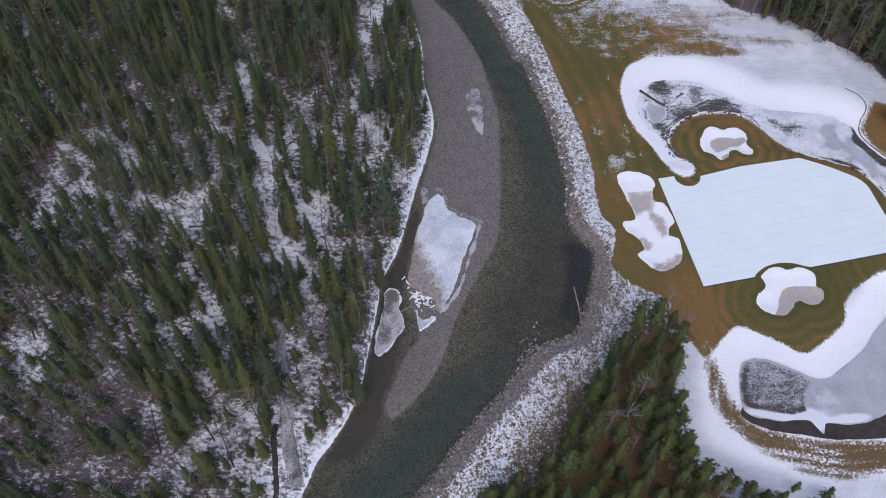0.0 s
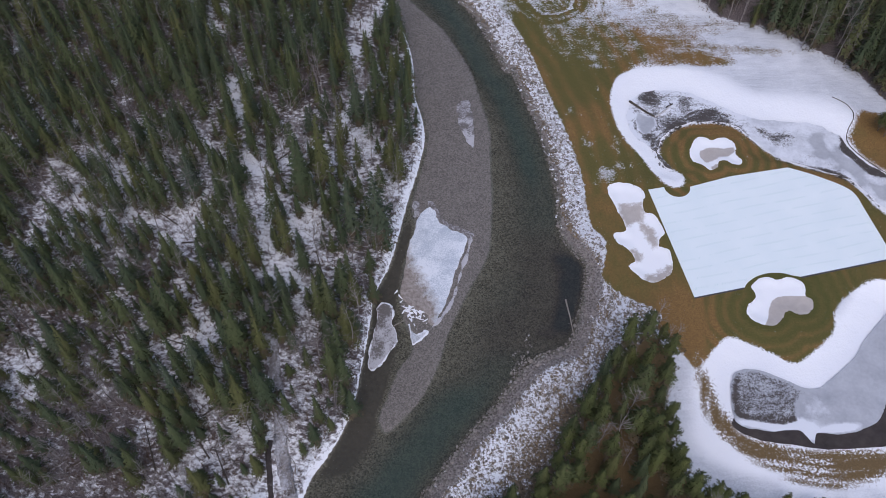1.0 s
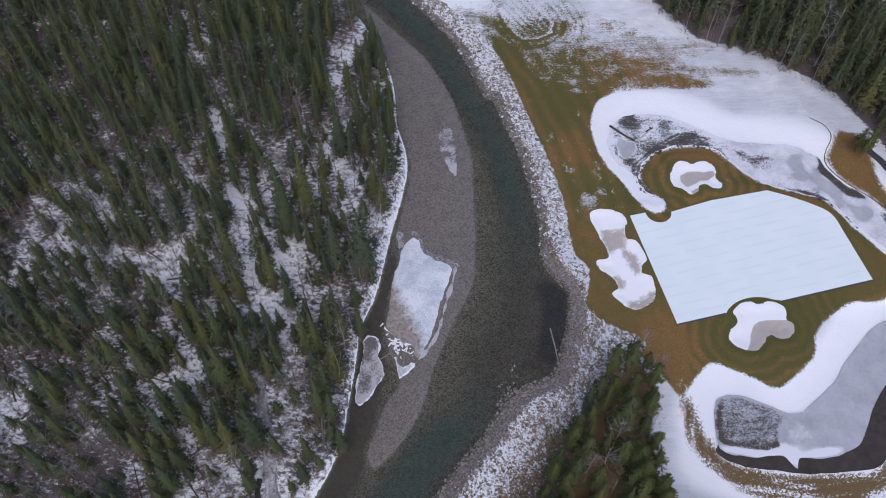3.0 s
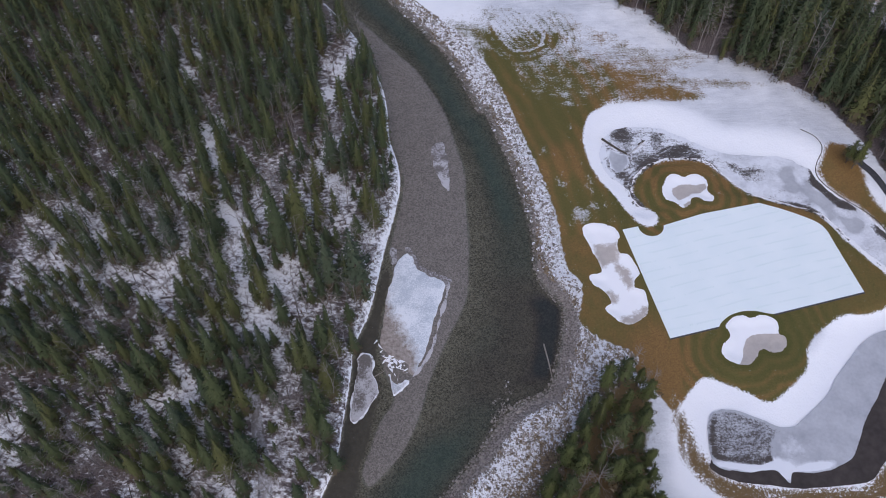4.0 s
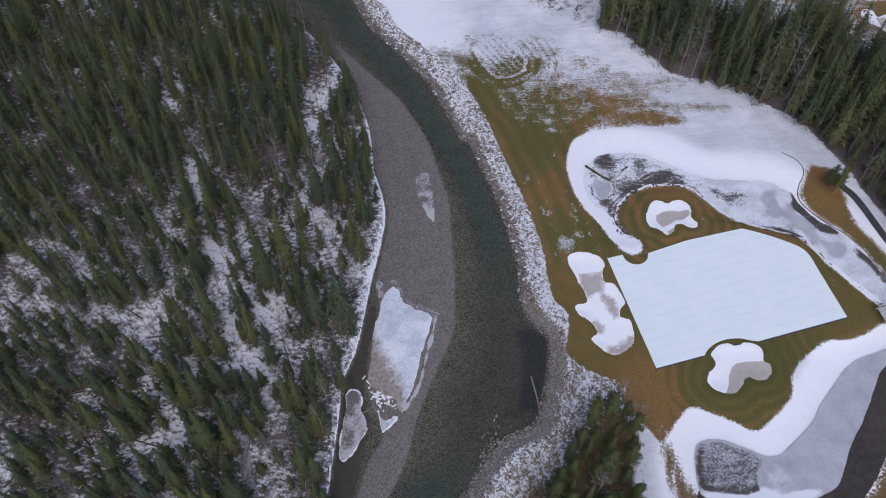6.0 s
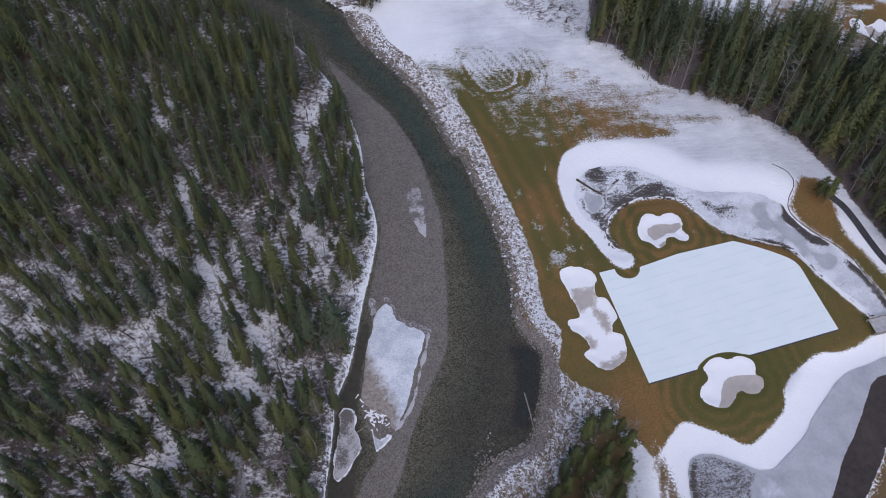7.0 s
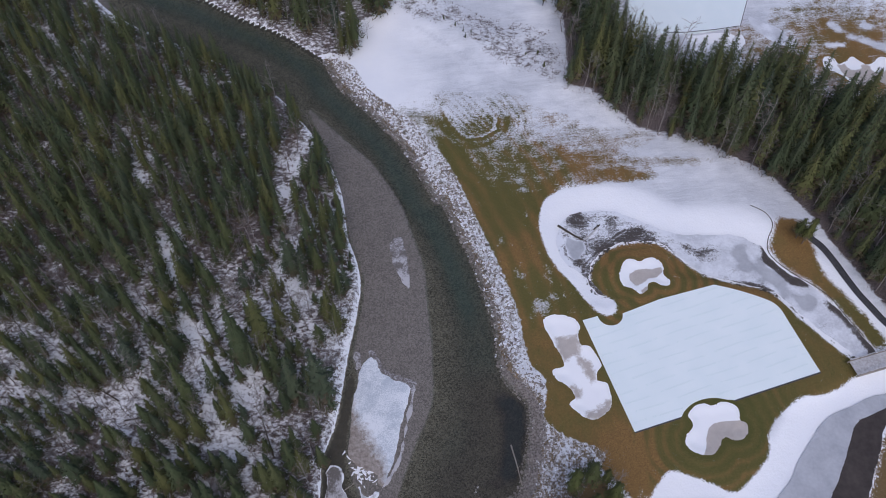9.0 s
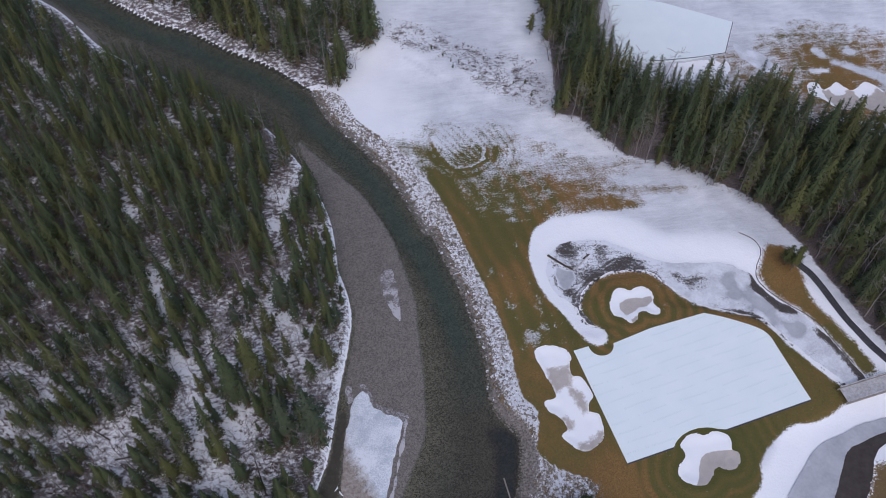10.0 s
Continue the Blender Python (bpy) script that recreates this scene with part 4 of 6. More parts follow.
def flat_grid(edge, z_at, step, margin=0.0):
    """A sheet of grid cells that covers an outline: places, faces, and signed distance."""
    e = np.array(edge)
    xs = np.arange(e[:, 0].min() - margin - step, e[:, 0].max() + margin + 2 * step, step)
    ys = np.arange(e[:, 1].min() - margin - step, e[:, 1].max() + margin + 2 * step, step)
    x, y = np.meshgrid(xs, ys)
    x, y = x.ravel(), y.ravel()
    s = signed(edge, x, y)
    f = grid_faces(len(xs), len(ys))
    f = f[(s[f] < margin).any(1)]
    used = np.unique(f)
    back = np.full(len(x), -1)
    back[used] = np.arange(len(used))
    x, y, s = x[used], y[used], s[used]
    return x, y, z_at(x, y), back[f], s


def sheet_data(edge, z_at, thick, fields_at=None, n=5, jag=0.0, seed=0, step=0.3, round_at=0.35, low=0.0):
    """A sheet cut to an outline: fine cells drawn to the rim, thinning towards it."""
    line = curve_through(edge, n)
    if jag:
        d = np.roll(line, -1, 0) - np.roll(line, 1, 0)
        d /= np.linalg.norm(d, axis=1)[:, None] + 1e-9
        wob = (lattice(line[:, 0], line[:, 1], 1.1, seed) - 0.5) + 0.5 * (lattice(line[:, 0], line[:, 1], 0.4, seed + 1) - 0.5)
        line = line + np.stack([d[:, 1], -d[:, 0]], 1) * (wob * jag)[:, None]
    x, y, _, f, s = flat_grid(line, lambda a, b: a * 0, step)
    h = 0.03
    gx_, gy_ = (signed(line, x + h, y) - s) / h, (signed(line, x, y + h) - s) / h
    rim = s > -0.45 * step
    x, y = np.where(rim, x - gx_ * s, x), np.where(rim, y - gy_ * s, y)
    f = f[(s[f] < 0.75 * step).all(1)]
    used = np.unique(f)
    back = np.full(len(x), -1)
    back[used] = np.arange(len(used))
    x, y, s, f = x[used], y[used], np.where(rim, 0.0, s)[used], back[f]
    z = z_at(x, y) + low + (thick - low) * smooth(0, round_at, -s)
    return np.stack([x, y, z], 1), f, fields_at(x, y) if fields_at else None


def sheet(name, edge, z_at, thick, material, fields_at=None, n=5, jag=0.0, seed=0, step=0.3, round_at=0.35, low=0.0):
    v, f, fields = sheet_data(edge, z_at, thick, fields_at, n, jag, seed, step, round_at, low)
    return mesh_of(name, v, f, material, fields)


# river surface; the banks and the bar stand out of it
near_river = RIVER[(RIVER[:, 1] > 5)]
wx, wy, wz, wf, ws = flat_grid(near_river, lambda x, y: fall(y), 0.6, 0.6)
depth = np.clip((fall(wy) - height(wx, wy)) / 1.05, 0, 1)
pool = smooth(54, 58, wy) * smooth(79, 75, wy) * smooth(12.0, 8.0, line_distance(RIGHT_LINE, wx, wy))
wz = wz + 0.015 * (lattice(wx, wy, 2.0, 31) - 0.5)
water = piece("water", mesh_of("water", np.stack([wx, wy, wz], 1), wf, WATER, {"depth": depth, "pool": pool}))
tagged(water, "shallow clear teal river over a pebble bed", "river", kind="structure")

# frozen ponds
def pond_a_cover(x, y):
    s, turf = signed(POND_A_LINE, x, y), signed(GRASS, x, y)
    specks, melt, east, bare, middle = (signed(edge, x, y, 8.0) for edge in (SPECKS_A, MELT_A, REEDS_EAST, BARE_ICE, REEDS_MIDDLE))
    wide = 0.7 + 2.2 * np.exp(-((x - 47.0) / 4.6) ** 2) + 0.9 * np.exp(-((x - 37.5) / 1.6) ** 2 - ((y - 93.0) / 3.5) ** 2)
    west = smooth(54, 51, x)
    reed = 0.33 * smooth(wide + 0.9, wide - 0.9, turf) * (0.35 + 0.65 * west) - 0.1
    reed = np.maximum(reed, 0.24 - 0.3 * np.abs(turf - wide) - 0.3 * (1 - west))
    reed = np.maximum(reed, (0.11 + 0.05 * smooth(47, 40, x)) * west * smooth(-0.4, -1.4, s))
    reed = np.maximum(reed, 0.18 * smooth(0.5, -1.2, specks))
    reed = np.maximum(reed, 0.26 * smooth(1.0, 0.0, east))
    reed = np.maximum(reed, 0.19 * smooth(0.6, -1.6, middle))
    reed = np.maximum(reed, 0.22 * np.exp(-((turf - 0.35) / 0.5) ** 2) * smooth(58, 64, x) * smooth(72, 69, x))
    reed = np.maximum(reed, 0.17 * np.exp(-((np.abs(melt) - 0.35) / 0.3) ** 2) * smooth(0.5, 0.75, lattice(x, y, 0.9, 69)))
    reed = np.maximum(reed, 0.28 * np.exp(-((s + 0.4) / 1.0) ** 2) * smooth(73, 76, x + 0.4 * (82 - y)) * smooth(85, 82, y) * (turf > 2.5))
    reed = reed + 0.18 * (lattice(x, y, 1.9, 66) - 0.5) - 0.4 * smooth(0.1, -0.5, melt) - 0.3 * smooth(0.2, -0.4, bare)
    thin = 0.1 * smooth(50, 56, x) + 0.3 * smooth(0.9, -0.9, bare + 2.4 * (lattice(x, y, 1.5, 72) - 0.5)) + 0.36 * smooth(0.2, -0.5, melt)
    return {"reed": reed, "dust": 0.36 - thin}


def pond_b_cover(x, y):
    s = signed(REEDS_B, x, y)
    rim = np.exp(-((s + 0.5) / 0.55) ** 2) * (smooth(43.5, 42.0, x) + smooth(47.0, 45.6, y) * smooth(51, 49, x) + 0.5 * smooth(48, 50, x) * smooth(50, 47, y))
    reed = 0.15 * smooth(0.3, -0.7, s) + 0.12 * np.minimum(rim, 1.0) + 0.1 * np.exp(-((x - 51.8) / 0.9) ** 2 - ((y - 49.4) / 0.7) ** 2) - 0.25 * smooth(0, 1.2, s)
    snow = 0.8 * np.exp(-((x - 51.0) / 1.0) ** 2 - ((y - 44.0) / 1.2) ** 2) + 0.9 * np.exp(-((x - 55.2) / 2.4) ** 2 - ((y - 44.4 - 0.1 * (x - 55)) / 0.55) ** 2) + 0.16 * np.exp(-((x - 53.0) / 2.6) ** 2 - ((y - 47.5) / 2.2) ** 2)
    snow = snow + 0.55 * np.exp(-((s - 0.2) / 0.6) ** 2) * smooth(46.5, 45, y) * (x < 51)
    return {"reed": reed - 0.5 * np.minimum(snow, 0.5), "dust": np.where(s < 0, 0.03, -0.04) + snow}


pond = piece("frozen_pond", sheet("frozen_pond", POND_A, lambda x, y: np.full(x.shape, POND_A_LEVEL), 0.0, POND_ICE, pond_a_cover, 4, 0.5, 61, 0.3))
tagged(pond, "frozen crook-shaped pond, snow-dusted ice with dark reeds", "pond", kind="structure")
pond = piece("frozen_pond", sheet("frozen_pond", POND_B_ICE, lambda x, y: np.full(x.shape, POND_B_LEVEL), 0.0, POND_ICE, pond_b_cover, 4, 0.25, 62, 0.22))
tagged(pond, "frozen grey pond with a reedy snow-dusted end", "pond", kind="structure")
pond = piece("frozen_pond", sheet("frozen_pond", FAR_ICE, lambda x, y: height(x, y), 0.06, POND_ICE, lambda x, y: {"reed": np.full(x.shape, -0.3), "dust": 0.1 + 0.25 * lattice(x, y, 2.0, 94)}, 4, 0.3, 64, 0.4))
tagged(pond, "narrow strip of grey ice on the far turf", "pond", kind="structure")
moat = piece("pond_water", sheet("pond_water", MOAT, lambda x, y: np.full(x.shape, POND_B_LEVEL - 0.05), 0.0, POND_WATER, None, 4, 0.3, 63, 0.28))
tagged(moat, "strip of dark open water along the pond ice", "pond", kind="structure")


def ribbon(name, pts, width, lift, material, label, category, wobble=0.15):
    """A path laid over the ground."""
    line = curve_through(pts, 24, False)
    d = np.gradient(line, axis=0)
    d /= np.linalg.norm(d, axis=1)[:, None] + 1e-9
    side = np.stack([-d[:, 1], d[:, 0]], 1)
    rows = []
    for k, off in enumerate((-0.5, -0.42, -0.15, 0.15, 0.42, 0.5)):
        w = width * off * (1 + wobble * ((0.5 * lattice(line[:, 0], line[:, 1] + 40 * off, 2.6, k) + 0.5 * lattice(line[:, 0], line[:, 1] + 40 * off, 0.7, k + 9)) - 0.5) * 2)
        q = line + side * w[:, None]
        rows.append(np.column_stack([q, height(q[:, 0], q[:, 1]) + (lift if abs(off) < 0.45 else -0.08)]))
    v = np.stack(rows, 1).reshape(-1, 3)
    return tagged(piece(name, mesh_of(name, v, grid_faces(6, len(line)), material)), label, category, kind="structure")


ribbon("cart_path", [(77.2, 98.0), (77.6, 96.3), (78.9, 94.3), (79.9, 91.6), (80.7, 88.4), (81.7, 84.9), (83.0, 81.8), (84.4, 78.6), (87.5, 72.8), (92.0, 65.0)], 1.45, 0.10, ASPHALT, "wet dark asphalt cart path between snow verges", "path", 0.05)
ribbon("pond_edge", [(69.2, 104.2), (70.2, 103.4), (71.3, 102.2), (71.8, 100.5), (71.4, 98.9), (70.2, 97.0), (69.5, 95.0), (69.8, 93.2), (71.0, 91.2), (72.9, 88.9), (74.9, 86.9), (76.8, 84.4), (78.0, 80.9), (79.6, 76.5)], 0.16, 0.05, DARK_WOOD, "dark wet edging along the pond bank", "edging", 0.5)
ribbon("track", [(-25.6, 69.0), (-25.2, 65.6), (-23.9, 59.0), (-22.7, 52.8), (-21.6, 47.7), (-21.0, 43.4), (-20.0, 39.0), (-18.8, 35.0)], 1.9, 0.10, MUDDY_ICE, "icy grey forest track between spruces", "track", 0.55)
ribbon("stream", [(-22.4, 43.6), (-22.5, 41.5), (-22.0, 38.0), (-21.5, 34.0), (-21.8, 26.0)], 0.75, 0.06, POND_WATER, "narrow dark open stream in snow", "stream", 0.6)


# ---- things on the course and the river ----
def triangulated(edge, z_at, lift, rim, n=4):
    """A flat sheet cut to any outline, with a turned-down rim, as a bmesh."""
    line = curve_through(edge, n) if n else np.array(edge)
    bm = bmesh.new()
    top = [bm.verts.new((x, y, float(z_at(x, y)) + lift)) for x, y in line]
    bm.faces.new(top)
    low = [bm.verts.new((v.co.x, v.co.y, v.co.z - rim)) for v in top]
    for i in range(len(top)):
        j = (i + 1) % len(top)
        bm.faces.new((top[i], low[i], low[j], top[j]))
    bmesh.ops.triangulate(bm, faces=[f for f in bm.faces if len(f.verts) > 4])
    bmesh.ops.recalc_face_normals(bm, faces=bm.faces)
    return bm


def tube(bm, a, b, r0, r1, sides=6):
    """A tapered round bar from a to b."""
    a, b = Vector(a), Vector(b)
    q = (b - a).to_track_quat("Z", "Y")
    rings = []
    for at, r in ((a, r0), (b, r1)):
        rings.append([bm.verts.new(at + q @ Vector((r * math.cos(k * 2 * math.pi / sides), r * math.sin(k * 2 * math.pi / sides), 0))) for k in range(sides)])
    for k in range(sides):
        bm.faces.new((rings[0][k], rings[0][(k + 1) % sides], rings[1][(k + 1) % sides], rings[1][k]))
    bm.faces.new(rings[0][::-1])
    bm.faces.new(rings[1])


def box(bm, lo, hi, turn=None):
    vs = [Vector((x, y, z)) for z in (lo[2], hi[2]) for y in (lo[1], hi[1]) for x in (lo[0], hi[0])]
    vs = [bm.verts.new(turn @ v if turn else v) for v in vs]
    for f in ((0, 2, 3, 1), (4, 5, 7, 6), (0, 1, 5, 4), (1, 3, 7, 5), (3, 2, 6, 7), (2, 0, 4, 6)):
        bm.faces.new([vs[i] for i in f])


# winter cover over the green, with rows of stitching
def inside_edge(edge, x, y, margin):
    return float(signed(edge, np.array([x]), np.array([y]))[0]) < -margin


cover_plane = lambda x, y: float(fall(np.array(y))) + COVER_LIFT
green_cover = tagged(new("green_cover"), "pale blue-white winter cover spread over the golf green", "turf cover")
part("sheet", triangulated(COVER_EDGE, cover_plane, 0.06, 0.05, 0), COVER, green_cover)
part("hem", triangulated([(38.5, 64.7), (46.2, 66.28), (46.2, 66.06), (38.5, 64.48)], cover_plane, 0.08, 0.06, 0), HEM, green_cover, "dark weighted hem")
part("hem", triangulated([(55.2, 68.05), (70.2, 71.2), (70.25, 70.96), (55.2, 67.82)], cover_plane, 0.08, 0.06, 0), HEM, green_cover, "dark weighted hem")
rng = random.Random(5)
along, across = Vector((0.976, 0.217)), Vector((-0.217, 0.976))
bm = bmesh.new()
for row in range(13):
    for k in range(150):
        p = Vector((38.8, 65.0)) + across * (1.0 + row * 1.72 + 0.12 * math.sin(k * 0.11 + row)) + along * (k * 0.27 - 3 + 0.09 * rng.random())
        if inside_edge(COVER_EDGE, p.x, p.y, 0.45) and math.sin(k * 0.23 + 1.7 * row) + rng.uniform(-0.5, 0.5) > -0.55:
            m = Matrix.Translation((p.x, p.y, cover_plane(p.x, p.y) + 0.063)) @ Matrix.Rotation(0.22 + rng.uniform(-0.5, 0.5), 4, "Z")
            box(bm, (-0.05, -0.17 * rng.uniform(0.6, 1.2), 0), (0.05, 0.17, 0.008), m)
tagged(part("stitching", bm, SEAM, green_cover, "rows of faint grey stitches"), kind="stuff")

far_cover = tagged(new("green_cover"), "white winter cover on the far green behind the trees", "turf cover")
fx = np.array(FAR_COVER)
far_z = float(height(fx[:, 0], fx[:, 1]).max()) + 0.1
part("sheet", triangulated(FAR_COVER, lambda x, y: far_z, 0.05, 0.9, 0), COVER, far_cover)
bm = bmesh.new()
for a, b in zip(FAR_COVER[2:6], FAR_COVER[3:7]):
    tube(bm, (*a, far_z + 0.06), (*b, far_z + 0.06), 0.07, 0.07, 5)
part("hem", bm, HEM, far_cover, "dark weighted hem")


# bunkers: dished snow with wet sand showing
def bunker(key, label):
    thing = tagged(new("golf_bunker"), label, "bunker", "bunkers round the green")

    def cover(x, y):
        s = np.min([signed(sand, x, y) for sand in SANDS_AND_SHADE[key]], 0)
        return {"dust": np.clip(0.5 + s * FADE[key], -1.2, 2.2)}

    v, f, fields = sheet_data(BUNKERS[key], height, 0.07, cover, 5, 0.25, 41, 0.25, 0.3, 0.035)
    sandy = (fields["dust"][f] < 0.5).all(1)
    # bunker a's sand piece also holds the shade painted at its foot
    for name, pick, note in (("snow", ~sandy, ""), ("sand", sandy, "damp grey sand free of snow, with any shade painted alike")):
        used = np.unique(f[pick])
        back = np.full(len(v), -1)
        back[used] = np.arange(len(used))
        piece(name, mesh_of(name, v[used], back[f[pick]], SAND, {"dust": fields["dust"][used]}), thing, note)
    return thing


bunker("a", "four-lobed snowy golf bunker on the turf mound")
bunker("b", "long snowy golf bunker with melted patches of sand")
bunker("c", "kidney-shaped golf bunker, half snow and half sand")
bunker("far", "scalloped snowy bunker on the far brown turf")
bunker("north", "snow-filled bunker beside the far green cover")


# ice sheets grounded on the gravel bar
def ice_sheet(edge, label, clean_at, seed, rim=1.0, thick=0.09, material=SHELF_ICE):
    z_at = lambda x, y: np.maximum(height(x, y), fall(y))
    f = lambda x, y: {"clean": clean_at(x, y), "edge": (1 - smooth(0.1, 0.32, -signed(edge, x, y))) * rim}
    ob = piece("ice_sheet", sheet("ice_sheet", edge, z_at, thick, material, f, 6, 0.5, seed, 0.17, 0.12, 0.01))
    return tagged(ob, label, "ice", "ice sheets on the gravel bar")


def clean_a(x, y):
    """White in the north, fading to silt at the south-west end."""
    across = x - (y - 60) * 0.16
    return 1.05 - 1.25 * smooth(72.0, 62.5, y + 1.6 * (across + 2.6)) * smooth(1.6, -1.8, across)


ice_sheet(ICE_FRINGE, "thin grey fringe of ice along the large sheet", lambda x, y: 0.3 + 0.3 * lattice(x, y, 0.8, 8), 55, 0.0, 0.05, THIN_ICE)
ice_sheet(ICE_A, "large snow-covered ice sheet stranded on the gravel bar", clean_a, 51, 0.0, 0.09)
ice_sheet(ICE_RIDGE, "narrow white ridge of ice beside the large sheet", lambda x, y: 0.5 + 0.7 * lattice(x, y, 1.6, 8), 56, 0.0, 0.08, THIN_ICE)
ice_sheet(ICE_TAIL, "pale broken tongue of ice at the sheet's end", lambda x, y: 0.45 + 0.4 * lattice(x, y, 0.9, 12), 57, 1.0)
ice_sheet(ICE_B, "grey ice sheet with a white rim by the bank", lambda x, y: 0.52 + 0.7 * (lattice(x, y * 0.6, 1.0, 3) - 0.45) + 0.2 * smooth(57.5, 55.5, y) - 0.5 * np.exp(-((x + 7.4) / 0.9) ** 2 - ((y - 63.6) / 0.9) ** 2), 52, 1.0, 0.07, THIN_ICE)
ice_sheet(ICE_C, "thin patchy ice sheet on the gravel bar", lambda x, y: 0.18 + 0.4 * smooth(99, 95, y) + 0.55 * lattice(x, y, 1.3, 9), 53, 0.0, 0.04, THIN_ICE)
ice_sheet(ICE_D, "small scrap of thin ice on the gravel", lambda x, y: 0.4 + 0.4 * lattice(x, y, 0.5, 10), 54, 0.0, 0.04, THIN_ICE)

rng = random.Random(31)
for k in range(40):
    u = rng.random()
    x, y = -4.6 + 3.4 * u + rng.uniform(-0.3, 0.3), 64.2 - 1.7 * u + rng.uniform(-1.5, 0.35)
    if k > 28:
        x, y = -5.7 + 0.35 * (k - 29) + rng.uniform(-0.2, 0.2), 66.8 - 0.8 * (k - 29)
    r, turn = rng.uniform(0.2, 0.62), rng.uniform(0, 6.28)
    corners = sorted(rng.uniform(0, 6.28) for _ in range(rng.choice((4, 5, 5))))
    pts = [(x + r * q * math.cos(a) * math.cos(turn) - 0.42 * r * q * math.sin(a) * math.sin(turn), y + r * q * math.cos(a) * math.sin(turn) + 0.42 * r * q * math.sin(a) * math.cos(turn)) for a, q in ((c, rng.uniform(0.75, 1.2)) for c in corners)]
    bm = triangulated(pts, lambda a, b: float(max(height(np.array([a]), np.array([b]))[0], fall(np.array(b)))) + 0.06, rng.uniform(0.02, 0.12), 0.2, 0)
    tagged(part("ice_shard", bm, SNOW, None), "broken snow-white ice shard on the dark shallows", "ice", "ice shards at the sheet's end")


def log(points, r0, r1, material, label, category="log"):
    """A fallen trunk with a few stubs."""
    bm = bmesh.new()
    pts = [Vector(p) for p in points]
    for i, (a, b) in enumerate(zip(pts, pts[1:])):
        n = len(pts) - 1
        tube(bm, a, b, r0 + (r1 - r0) * i / n, r0 + (r1 - r0) * (i + 1) / n, 7)
    rng = random.Random(int(points[0][0] * 10))
    for k in range(4):
        a = pts[0].lerp(pts[-1], rng.uniform(0.2, 0.9))
        tube(bm, a, a + Vector((rng.uniform(-0.5, 0.5), rng.uniform(-0.5, 0.5), rng.uniform(0.1, 0.4))), r1 * 0.6, r1 * 0.2, 5)
    return tagged(part("log", bm, material, None), label, category)


def lay(x, y, up=0.1):
    return (x, y, float(max(height(np.array([x]), np.array([y]))[0], fall(np.array(y)))) + up)


log([lay(19.5, 65.2, 0.06), lay(19.9, 62.2, 0.06), lay(20.2, 58.8, 0.1)], 0.13, 0.07, WOOD, "pale bare log afloat in the dark pool")
log([lay(5.3, 130.2, 0.3), lay(6.6, 128.3, 0.25), lay(8.0, 126.4, 0.2)], 0.16, 0.08, WOOD, "driftwood log caught at the water's edge")
log([lay(6.0, 129.8, 0.35), lay(8.4, 126.9, 0.3)], 0.1, 0.05, WOOD, "thin driftwood log beside another at the water's edge")
log([lay(-6.2, 61.0, 0.2), lay(-4.6, 61.9, 0.2)], 0.08, 0.05, WOOD, "driftwood stick lying across the shallow channel")
log([(34.0, 104.0, 0.52), (36.6, 101.4, 0.5), (37.9, 100.4, 0.5)], 0.2, 0.15, DARK_WOOD, "dark fallen log in the frozen pond")
log([(37.9, 100.4, 0.5), (39.2, 101.2, 0.5), (40.9, 102.8, 0.52)], 0.16, 0.12, FROSTED_WOOD, "frosted fallen log in the frozen pond")
log([(40.2, 102.4, 0.5), (41.4, 103.3, 0.5)], 0.22, 0.12, DARK_WOOD, "short dark log end in the frozen pond")

# cart bridge across the neck of the pond
bridge = tagged(new("footbridge"), "grey plank cart bridge over the frozen pond's neck", "bridge")
bz = 1.1
span = Matrix.Translation((79.6, 71.6, bz)) @ Matrix.Rotation(radians(10), 4, "Z")
rng = random.Random(3)
for k in range(30):
    bm = bmesh.new()
    box(bm, (-4.4 + k * 0.3, -1.25 + rng.uniform(-0.03, 0.03), 0), (-4.4 + k * 0.3 + 0.27, 1.25, 0.06), span)
    part("plank", bm, FROSTED_WOOD, bridge)
for y in (-1.3, 1.3):
    bm = bmesh.new()
    box(bm, (-4.6, y - 0.08, -0.45), (4.8, y + 0.08, 0.12), span)
    part("beam", bm, WOOD, bridge, "weathered side beam")
    for k in range(6):
        bm = bmesh.new()
        box(bm, (-4.4 + k * 1.75, y - 0.06, 0.12), (-4.28 + k * 1.75, y + 0.06, 0.75), span)
        part("post", bm, WOOD, bridge)
    bm = bmesh.new()
    box(bm, (-4.6, y - 0.07, 0.75), (4.8, y + 0.07, 0.84), span)
    part("rail", bm, FROSTED_WOOD, bridge)


